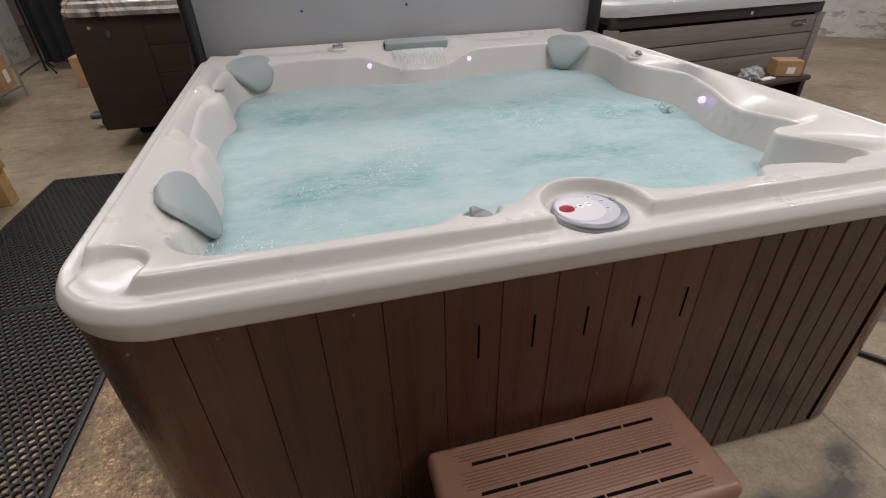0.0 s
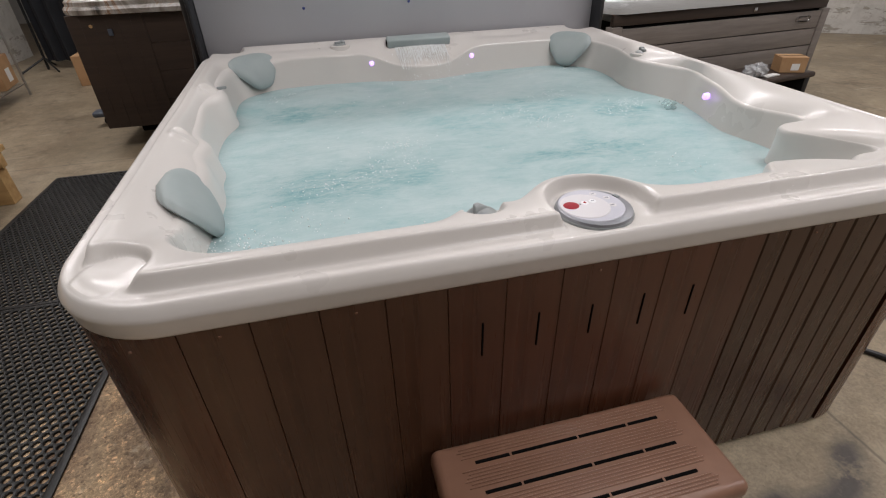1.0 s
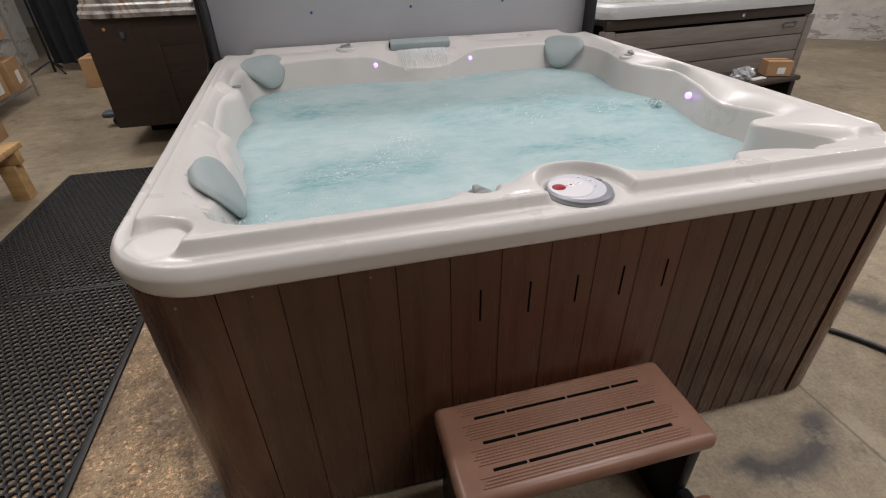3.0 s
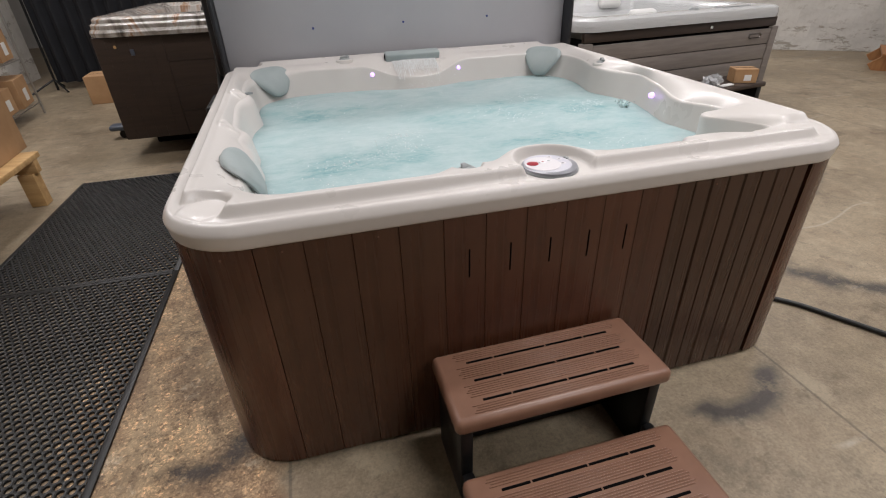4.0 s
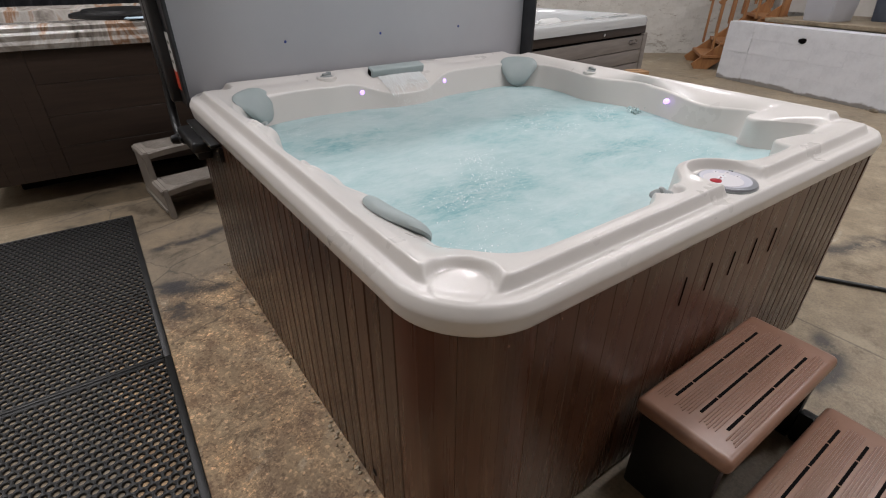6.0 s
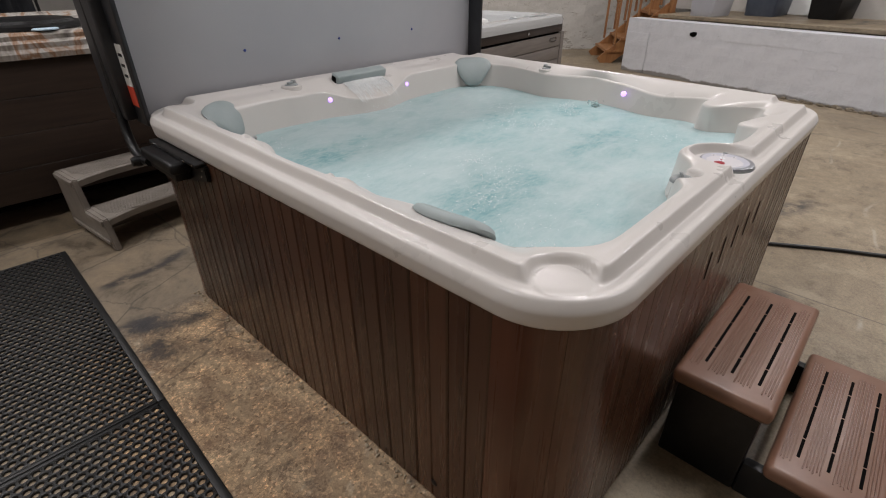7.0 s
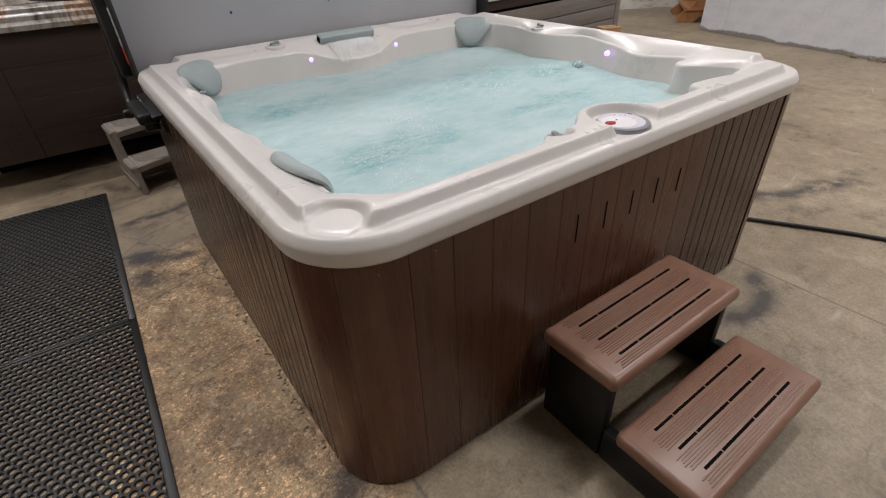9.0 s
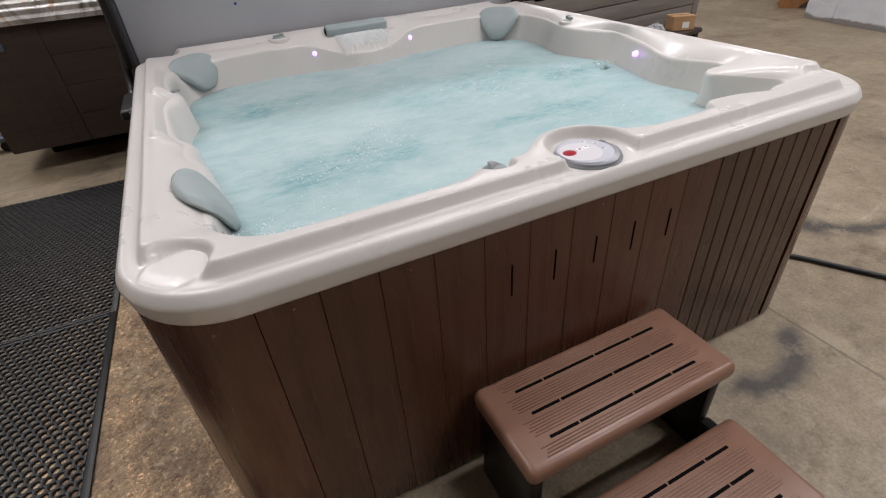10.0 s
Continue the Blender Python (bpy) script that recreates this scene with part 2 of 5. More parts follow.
stones = n.mix(1.0, stones, n.ramp(chips, (0.0, (0.55, 0.51, 0.48)), (0.2, (0.95, 0.94, 0.93)), (0.85, (1.04, 1.04, 1.03)), (0.97, (1.65, 1.62, 1.55))), "MULTIPLY")
stones = n.mix(n.math("MULTIPLY", rust, 0.55), stones, (0.15, 0.072, 0.036))
tar = n.ramp(n.noise(3.8, 10, 0.72, n.scaled(1, 1.3, 1), 0.5), (0.60, 0.0), (0.67, 1.0))
stones = n.mix(n.math("MULTIPLY", tar, 0.78), stones, (0.035, 0.03, 0.028))
col = n.mix(n.math("MULTIPLY", strip, 0.95), col, stones)
col = n.mix(n.math("MULTIPLY", rust, 0.18), col, (0.16, 0.10, 0.06))


def scuff(x, y, sx, sy, turn, thick=0.35, ring=0.7):
    """A dark curved rubber mark: part of an uneven ellipse."""
    c, s = math.cos(radians(turn)), math.sin(radians(turn))
    dx = n.math("SUBTRACT", n.math("ADD", px, n.math("MULTIPLY", wob, 0.25)), x)
    dy = n.math("SUBTRACT", n.math("ADD", py, n.math("MULTIPLY", wob, 0.2)), y)
    u = n.math("MULTIPLY", n.math("ADD", n.math("MULTIPLY", dx, c), n.math("MULTIPLY", dy, s)), 1 / sx)
    v = n.math("MULTIPLY", n.math("SUBTRACT", n.math("MULTIPLY", dy, c), n.math("MULTIPLY", dx, s)), 1 / sy)
    r = n.math("SQRT", n.math("ADD", n.math("MULTIPLY", u, u), n.math("MULTIPLY", v, v)))
    band = clamp01(ridge(r, ring, thick * 0.3, thick))
    return n.math("MULTIPLY", n.math("MULTIPLY", band, clamp01(n.math("ADD", n.math("MULTIPLY", v, -3.0), 0.6))), n.ramp(n.noise(7, 9, 0.75), (0.37, 0.05), (0.50, 1.0)))


# darker, cracked slabs behind the strip
slabs = n.math("MULTIPLY", clamp01(ridge(n.math("ADD", px, wob), -1.35, 0.42, 0.15)), clamp01(ridge(n.math("ADD", py, wob), 1.85, 0.85, 0.2)))
worn_slab = n.mix(1.0, (0.195, 0.156, 0.110), n.ramp(n.noise(4, 10, 0.74, None, 0.4), (0.38, (0.4, 0.38, 0.36)), (0.47, (0.9, 0.9, 0.9)), (0.62, (1.35, 1.3, 1.22))), "MULTIPLY")
col = n.mix(n.math("MULTIPLY", slabs, 0.85), col, worn_slab)
crack_node = M_FLOOR.node_tree.nodes.new("ShaderNodeTexVoronoi")
crack_node.feature = "DISTANCE_TO_EDGE"
crack_node.inputs["Scale"].default_value = 1.9
warp = n.t.nodes.new("ShaderNodeVectorMath")
warp.operation = "ADD"
n.t.links.new(n.co, warp.inputs[0])
n.t.links.new(n.mix(1.0, n.noise(6, 6, 0.65), (0.12, 0.12, 0.0), "MULTIPLY"), warp.inputs[1])
n.t.links.new(warp.outputs[0], crack_node.inputs["Vector"])
cracks = n.ramp(crack_node.outputs["Distance"], (0.004, 1.0), (0.012, 0.0))
zone = n.math("MINIMUM", n.math("ADD", slabs, n.math("MULTIPLY", strip, clamp01(n.math("MULTIPLY", n.math("SUBTRACT", py, 0.1), 3.0)))), 1.0)
col = n.mix(n.math("MULTIPLY", n.math("MULTIPLY", cracks, zone), 0.5), col, (0.03, 0.026, 0.022))

for args in ((-1.40, 1.02, 0.16, 0.12, -20, 0.8, 0.4), (-1.40, 0.82, 0.07, 0.22, 10, 0.8, 0.4), (-1.17, -0.83, 0.17, 0.14, 20), (0.68, -1.13, 0.24, 0.14, 12), (-1.25, 0.95, 0.2, 0.14, -40), (1.9, -0.75, 0.5, 0.16, -30), (-1.2, 1.5, 0.25, 0.1, 10), (2.6, 0.4, 0.7, 0.2, 35)):
    col = n.mix(n.math("MULTIPLY", scuff(*args), 0.85), col, (0.03, 0.028, 0.03))


def joint(value, at, half=0.003):
    return clamp01(ridge(n.math("ADD", value, n.math("MULTIPLY", wob, 0.02)), at, half, 0.004))


for jl in (joint(px, 0.94), joint(px, -0.905), joint(py, 2.3), joint(px, 4.2)):
    col = n.mix(n.math("MULTIPLY", jl, 0.5), col, (0.05, 0.042, 0.035))
n.color(col)
n.rough(n.ramp(patch, (0.3, 0.36), (0.7, 0.6)))
n.bump(n.math("ADD", fine, n.math("MULTIPLY", n.math("MULTIPLY", grit, strip), 3.2)), 0.34, 0.006)

M_RUBBER = speckled("black_rubber", (0.006, 0.006, 0.0058), (0.011, 0.011, 0.0106), 10, 0.44, 0.2, 0.001, spec=0.42)
M_CARD = speckled("cardboard", (0.33, 0.19, 0.09), (0.40, 0.24, 0.12), 6, 0.75, 0.1)
M_TIMBER = speckled("pine_timber", (0.42, 0.25, 0.10), (0.56, 0.36, 0.16), 3, 0.6, 0.15, 0.001, stretch=(1, 8, 8))
M_STAINWOOD = speckled("orange_stained_wood", (0.24, 0.10, 0.035), (0.34, 0.16, 0.06), 3, 0.5, 0.15, 0.001, stretch=(8, 8, 1))
M_GREYBOARD = speckled("grey_composite_board", (0.165, 0.142, 0.126), (0.215, 0.188, 0.168), 3, 0.5, 0.15, 0.001, stretch=(1, 12, 12))
M_DARKBOARD = speckled("dark_composite_board", (0.028, 0.0175, 0.0125), (0.042, 0.026, 0.0185), 3, 0.5, 0.15, 0.001, stretch=(1, 12, 12))
M_GREYSTEP = speckled("grey_step_plastic", (0.20, 0.175, 0.15), (0.255, 0.225, 0.195), 9, 0.45, 0.1)
M_CURTAIN = speckled("black_curtain", (0.0025, 0.003, 0.005), (0.005, 0.006, 0.009), 5, 0.9)
M_DOLLY = speckled("blue_grey_plastic", (0.05, 0.06, 0.085), (0.07, 0.085, 0.11), 9, 0.45)
M_WIRE = mat("zinc_wire", (0.45, 0.44, 0.42), 0.35, 0.9)
M_PAPER = mat("paper_label", (0.7, 0.7, 0.68), 0.6)
M_GREEN = mat("green_print", (0.03, 0.09, 0.05), 0.6)
M_CABLE = mat("cable_sheath", (0.01, 0.01, 0.011), 0.4)

# white painted masonry, scuffed
M_BLOCK = mat("white_painted_block", (0.62, 0.6, 0.56), 0.6)
n = Nodes(M_BLOCK)
ci = n.ramp(n.noise(6, 8, 0.7), (0.3, (0.50, 0.48, 0.44)), (0.5, (0.62, 0.60, 0.56)), (0.75, (0.68, 0.66, 0.62)))
worn = n.ramp(n.noise(3.1, 8, 0.72, None, 0.8), (0.56, 0.0), (0.66, 1.0))
ci = n.mix(n.math("MULTIPLY", worn, 0.6), ci, (0.30, 0.26, 0.21))
geo = M_BLOCK.node_tree.nodes.new("ShaderNodeNewGeometry")
level = n.t.nodes.new("ShaderNodeSeparateXYZ")
n.t.links.new(geo.outputs["Position"], level.inputs[0])
low = n.ramp(level.outputs[2], (0.05, 0.07), (0.55, 0.0))
flake = n.ramp(n.math("ADD", n.noise(3.0, 11, 0.76, n.scaled(0.8, 0.8, 2.6, geo.outputs["Position"]), 0.3), low), (0.60, 0.0), (0.625, 1.0))
crumb = n.mix(n.noise(30, 6, 0.7, geo.outputs["Position"]), (0.16, 0.135, 0.10), (0.40, 0.36, 0.30))
ci = n.mix(n.math("MULTIPLY", flake, 0.75), ci, crumb)
n.color(n.mix(1.0, ci, n.ramp(n.random(), (0.0, 0.95), (1.0, 1.03)), "MULTIPLY"))
n.bump(n.noise(14, 8, 0.75), 0.9, 0.02)
M_LOWBLOCK = mat("pale_grey_painted_block", (0.55, 0.57, 0.62), 0.6)
n = Nodes(M_LOWBLOCK)
ci = n.ramp(n.noise(5, 8, 0.7), (0.3, (0.53, 0.54, 0.57)), (0.5, (0.62, 0.63, 0.66)), (0.75, (0.67, 0.68, 0.71)))
worn = n.ramp(n.noise(6, 9, 0.75, None, 0.8), (0.62, 0.0), (0.70, 1.0))
ci = n.mix(n.math("MULTIPLY", worn, 0.6), ci, (0.26, 0.24, 0.22))
sepz = M_LOWBLOCK.node_tree.nodes.new("ShaderNodeSeparateXYZ")
geo = M_LOWBLOCK.node_tree.nodes.new("ShaderNodeNewGeometry")
n.t.links.new(geo.outputs["Position"], sepz.inputs[0])
foot = n.math("SUBTRACT", n.math("ADD", 0.075, n.math("MULTIPLY", n.noise(2.6, 9, 0.7, geo.outputs["Position"]), 0.16)), n.math("ADD", sepz.outputs[2], 0.10))
peel = n.ramp(foot, (0.0, 0.0), (0.02, 1.0))
n.color(n.mix(n.math("MULTIPLY", peel, 0.8), ci, (0.13, 0.11, 0.085)))
n.bump(n.math("ADD", n.noise(18, 6, 0.7), n.math("MULTIPLY", n.noise(4, 6, 0.65), 1.4)), 0.8, 0.012)
M_CRUMB = speckled("crumbled_masonry", (0.10, 0.078, 0.05), (0.26, 0.22, 0.165), 22, 0.85, 0.4, 0.003)
M_GRIT = speckled("pale_grit", (0.30, 0.23, 0.15), (0.55, 0.46, 0.34), 40, 0.85, 0.3, 0.002)
M_PLASTER = speckled("grey_plaster", (0.42, 0.40, 0.37), (0.5, 0.48, 0.45), 3, 0.8)
M_CEIL = speckled("ceiling_paint", (0.5, 0.49, 0.47), (0.56, 0.55, 0.53), 3, 0.8)

# marbled brown and cream shell under clear wrap
M_MARBLE = mat("marbled_acrylic", (0.5, 0.42, 0.34), 0.25, 0, 0.4)
n = Nodes(M_MARBLE)
mf = n.noise(3.2, 7, 0.6, n.scaled(1.0, 1.0, 0.35), 2.0)
n.color(n.ramp(mf, (0.3, (0.05, 0.045, 0.04)), (0.42, (0.24, 0.215, 0.19)), (0.52, (0.40, 0.38, 0.35)), (0.6, (0.24, 0.13, 0.07)), (0.72, (0.44, 0.42, 0.39))))
n.bump(n.noise(14, 5, 0.6, n.scaled(1, 1, 6)), 0.35, 0.01)
M_WRAPPED = mat("white_acrylic_in_wrap", (0.47, 0.48, 0.48), 0.22, 0, 0.5)
n = Nodes(M_WRAPPED)
n.bump(n.noise(9, 6, 0.65, n.scaled(1, 1, 5), 1.0), 0.5, 0.012)
M_BAG = mat("clear_bag", (0.8, 0.82, 0.84), 0.12)
M_BAG.node_tree.nodes["Principled BSDF"].inputs["Transmission Weight"].default_value = 0.7
Nodes(M_BAG).bump(Nodes(M_BAG).noise(40, 4), 0.8, 0.01)


# ---- building helpers ----
def part(name, bm, material, parent=None, label="", m=None, smooth=True, sharp=38):
    me = bpy.data.meshes.new(name)
    bm.normal_update()
    bm.to_mesh(me)
    bm.free()
    me.materials.append(material)
    if smooth:
        for p in me.polygons:
            p.use_smooth = True
        me.set_sharp_from_angle(angle=radians(sharp))
    ob = new(name, me)
    if parent is not None:
        ob.parent = parent
    if m is not None:
        ob.matrix_basis = m
    if label:
        tagged(ob, label)
    return ob


def again(name, ob, parent, m):
    """Another piece on the same mesh."""
    o = new(name, ob.data)
    o.parent = parent
    o.matrix_basis = m
    return o


def thing(name, label, category, group="", kind="", at=None):
    return_ob = new(name)
    if at is not None:
        return_ob.matrix_basis = at
    return tagged(return_ob, label, category, group, kind)


def box(sx, sy, sz, bev=0.0, seg=2, at=(0, 0, 0), m=None):
    bm = bmesh.new()
    bmesh.ops.create_cube(bm, size=1.0, matrix=Matrix.Translation(at) @ Matrix.Diagonal((sx, sy, sz, 1)))
    if bev > 0:
        bmesh.ops.bevel(bm, geom=bm.edges[:], offset=bev, segments=seg, affect="EDGES", profile=0.5)
    if m is not None:
        bm.transform(m)
    return bm


def span(x0, x1, y0, y1, z0, z1, bev=0.0, seg=2):
    return box(x1 - x0, y1 - y0, z1 - z0, bev, seg, ((x0 + x1) / 2, (y0 + y1) / 2, (z0 + z1) / 2))


def joined(*bms):
    out = bmesh.new()
    for bm in bms:
        tmp = bpy.data.meshes.new("tmp")
        bm.to_mesh(tmp)
        bm.free()
        out.from_mesh(tmp)
        bpy.data.meshes.remove(tmp)
    return out


def lathe(profile, seg=40):
    """Turns (r, z) pairs about z; closed at both ends where r is 0."""
    bm = bmesh.new()
    rings = []
    for r, z in profile:
        if r < 1e-6:
            rings.append([bm.verts.new((0, 0, z))])
        else:
            rings.append([bm.verts.new((r * math.cos(2 * math.pi * k / seg), r * math.sin(2 * math.pi * k / seg), z)) for k in range(seg)])
    for a, b2 in zip(rings, rings[1:]):
        for k in range(seg):
            j = (k + 1) % seg
            if len(a) == 1:
                bm.faces.new((a[0], b2[k], b2[j]))
            elif len(b2) == 1:
                bm.faces.new((a[k], b2[0], a[j]))
            else:
                bm.faces.new((a[k], b2[k], b2[j], a[j]))
    bmesh.ops.recalc_face_normals(bm, faces=bm.faces[:])
    return bm


def tube(points, r, seg=10):
    """A round bar swept along points, with closed ends."""
    bm = bmesh.new()
    pts = [Vector(p) for p in points]
    rings, up = [], Vector((0.13, 0.29, 0.95))
    for k, p in enumerate(pts):
        d = (pts[min(k + 1, len(pts) - 1)] - pts[max(k - 1, 0)]).normalized()
        a = d.cross(up).normalized()
        b2 = a.cross(d)
        rings.append([bm.verts.new(p + r * (math.cos(2 * math.pi * j / seg) * a + math.sin(2 * math.pi * j / seg) * b2)) for j in range(seg)])
    for a, b2 in zip(rings, rings[1:]):
        for j in range(seg):
            i = (j + 1) % seg
            bm.faces.new((a[j], a[i], b2[i], b2[j]))
    bm.faces.new(rings[0])
    bm.faces.new(rings[-1])
    bmesh.ops.recalc_face_normals(bm, faces=bm.faces[:])
    return bm


def curve_points(ctrl, steps=8):
    """A smooth line through a few control points."""
    pts = [Vector(c) for c in ctrl]
    pts = [2 * pts[0] - pts[1], *pts, 2 * pts[-1] - pts[-2]]
    out = []
    for k in range(1, len(pts) - 2):
        p0, p1, p2, p3 = pts[k - 1 : k + 3]
        for s in range(steps):
            t = s / steps
            out.append(0.5 * (2 * p1 + (p2 - p0) * t + (2 * p0 - 5 * p1 + 4 * p2 - p3) * t * t + (3 * p1 - p0 - 3 * p2 + p3) * t**3))
    out.append(pts[-2])
    return out


def loops(rings, closed=True):
    """Quads between rings of equal length, given as arrays of (n, 3)."""
    bm = bmesh.new()
    vs = [[bm.verts.new(p) for p in ring] for ring in rings]
    cnt = len(vs[0])
    for a, b2 in zip(vs, vs[1:]):
        for k in range(cnt if closed else cnt - 1):
            j = (k + 1) % cnt
            bm.faces.new((a[k], a[j], b2[j], b2[k]))
    return bm, vs


def smooth01(v, lo, hi):
    t = np.clip((v - lo) / (hi - lo), 0, 1)
    return t * t * (3 - 2 * t)


# ---- the room ----
floor = part("floor", span(-9, 15, -9, 12, -0.2, 0.0), M_FLOOR, None, smooth=False)
tagged(floor, "worn tan concrete warehouse floor with stains and joints", "floor", kind="structure")
ceiling = part("ceiling", span(-9, 15, -9, 12, CEILING, CEILING + 0.2), M_CEIL, None, smooth=False)
tagged(ceiling, "pale painted warehouse ceiling", "ceiling", kind="structure")
for wn, args in (("wall_south", (-9, 15, -9.2, -9)), ("wall_east", (15, 15.2, -9, 12)), ("wall_west", (-9.2, -9, -9, 12)), ("wall_north", (-9, 15, 12, 12.2))):
    w = part(wn, span(*args, 0, CEILING), M_PLASTER, None, smooth=False)
    tagged(w, "plain grey plastered warehouse wall", "wall", kind="structure")


def block_wall(name, label, origin, turn, length, height, thick, material, block=(0.4, 0.2), area=None, loose=1.0):
    """A masonry wall: a mortar core with single blocks proud of it on the -y side; area: the (x0, x1, rows) built block by block."""
    core = part(name, span(0, length, 0.0015 + 0.0045 * loose, thick, 0, height), material, None, m=pose(*origin, 0, 0, turn), smooth=False)
    tagged(core, label, "wall", kind="structure")
    bw, bh = block
    x0, x1, z1 = area or (0, length, height)
    rnd = random.Random(len(name) * 7 + 3)
    first = part("block", box(bw - 0.001 - 0.002 * loose, 0.06, bh - 0.001 - 0.002 * loose, 0.001 + 0.002 * loose, 1), material, core, m=pose(x0 + bw / 2, 0.03, bh / 2))
    row = 0
    while (row + 0.5) * bh < z1:
        x = x0 - (bw / 2 if row % 2 else 0)
        while x < x1:
            if x >= 0 and x + bw <= length + 0.01 and not (row == 0 and abs(x - x0) < 1e-6):
                again("block", first, core, pose(x + bw / 2, 0.03 + loose * rnd.uniform(-0.005, 0.004), (row + 0.5) * bh, loose * rnd.uniform(-0.4, 0.4), loose * rnd.uniform(-0.3, 0.3), 0))
            x += bw
        row += 1
    return core


# ---- the tub ----
CX, CY = 0.000, 0.086          # middle of the tub
HX, HY, RC = 1.068, 1.079, 0.210  # half sizes of the rim and its corner radius
RIM_LOW, BAND, DECK, WATER = 0.808, 0.874, 0.902, 0.752
tub = thing("hot_tub", "square hot tub with pearl white rim and dark brown plank skirt", "hot tub", at=pose(0, 0, 0))


def rect_sdf(x, y, hx, hy, r, ox=CX, oy=CY):
    qx, qy = np.abs(x - ox) - hx + r, np.abs(y - oy) - hy + r
    return np.hypot(np.maximum(qx, 0), np.maximum(qy, 0)) + np.minimum(np.maximum(qx, qy), 0) - r


# bumps of the basin's edge: x, y, how far it pushes inwards, how wide
BUMPS = (
    (0.00, 0.896, 0.125, 0.138), (-0.892, -0.391, 0.072, 0.124), (-0.962, 0.177, -0.011, 0.153), (-0.905, -0.15, 0.039, 0.047), (-0.919, 0.365, 0.045, 0.060),
    (0.90, 0.36, 0.055, 0.11), (0.984, 0.084, -0.040, 0.080), (0.87, -0.325, 0.065, 0.120), (0.787, -0.612, 0.192, 0.061), (-0.255, -0.853, 0.067, 0.037),
    (0.552, -0.765, 0.102, 0.073), (-0.022, -0.782, 0.129, 0.098), (0.764, -0.766, 0.076, 0.064), (-0.435, 0.969, 0.03, 0.043),
    (-0.86, 0.86, 0.030, 0.10), (0.86, 0.86, 0.025, 0.10), (-0.93, -0.66, 0.058, 0.10),
)


def rise(y):
    """The tub stands a little higher at its back."""
    return 0.0105 * (y + 1.0)


def crest_height(x, y):
    """Height of the basin's edge: level with the deck in front, lower elsewhere, dipping under the spout."""
    front = smooth01(-y, 0.66, 0.84) * (1 - smooth01(x, 0.40, 0.54))
    spout = np.exp(-((x / 0.235) ** 4)) * smooth01(y, 0.5, 0.75)
    left = (1 - smooth01(x, -0.86, -0.7)) * smooth01(y, -0.80, -0.66) * (1 - smooth01(y, 0.0, 0.2))
    bulge = np.exp(-((x - 0.85) ** 2 + (y + 0.34) ** 2) / 0.03)
    return DECK + rise(y) - 0.034 * (1 - 0.8 * front) - 0.060 * spout - 0.016 * left - 0.016 * bulge


def basin_phi(x, y):
    v = rect_sdf(x, y, 0.931, 0.90, 0.2, 0.0, 0.022)
    for bx, by, a, s in BUMPS:
        v = v + a * np.exp(-((x - bx) ** 2 + (y - by) ** 2) / (2 * s * s))
    return v


def ray_root(fn, cs, sn, lo=0.45, hi=1.75):
    """The distance from the middle at which fn first turns positive along each direction."""
    steps = np.linspace(lo, hi, 130)
    r = np.full(cs.shape, hi)
    found = np.zeros(cs.shape, bool)
    for s in steps:
        hit = (fn(CX + s * cs, CY + s * sn) > 0) & ~found
        r[hit], found = s, found | hit
    a, b2 = r - (steps[1] - steps[0]), r.copy()
    for _ in range(24):
        mid = (a + b2) / 2
        pos = fn(CX + mid * cs, CY + mid * sn) > 0
        b2, a = np.where(pos, mid, b2), np.where(pos, a, mid)
    return (a + b2) / 2


# directions spread evenly along the rim
NR = 1440
_d = np.linspace(0, 2 * math.pi, 20001)
_r = ray_root(lambda x, y: rect_sdf(x, y, HX, HY, RC), np.cos(_d), np.sin(_d))
_len = np.r_[0, np.cumsum(np.hypot(np.diff(_r * np.cos(_d)), np.diff(_r * np.sin(_d))))]
TH = np.interp(np.arange(NR) / NR * _len[-1], _len, _d)
CS, SN = np.cos(TH), np.sin(TH)


def lean(ring):
    """The tub is not quite square: its left flank runs outwards towards the back, its front towards the right."""
    ring[:, 0] -= 0.012 * (ring[:, 1] + 0.9) * smooth01(-ring[:, 0], 0.90, 1.04)
    ring[:, 1] -= 0.007 * (ring[:, 0] + 0.9) * smooth01(-ring[:, 1], 0.86, 0.96)
    return ring


def rim_ring(inset, z, lift=1.0):
    r = ray_root(lambda x, y: rect_sdf(x, y, HX, HY, RC) + inset, CS, SN)
    y = CY + r * SN
    return np.c_[CX + r * CS, y, z + lift * rise(y)]


PADS = [(sx * (HX - 0.110) + CX, sy * (HY - 0.119) + CY) for sx in (-1, 1) for sy in (-1, 1)]
# soft hollows and swellings of the deck: x, y, height, width along x, width along y
SWELLS = (
    (-0.938, -0.44, -0.020, 0.036, 0.15), (-0.940, 0.10, -0.016, 0.036, 0.11), (0.93, 0.62, -0.010, 0.04, 0.10),
    (-0.62, 1.02, -0.014, 0.14, 0.03), (0.50, 1.02, -0.016, 0.12, 0.03), (0.24, 1.03, 0.012, 0.045, 0.03), (-0.25, 1.03, 0.012, 0.045, 0.03),
)
HOOKS = ((-0.942, -0.150), (-0.944, 0.352))
PX, PY, PR = -0.018, -0.897, 0.082   # control panel


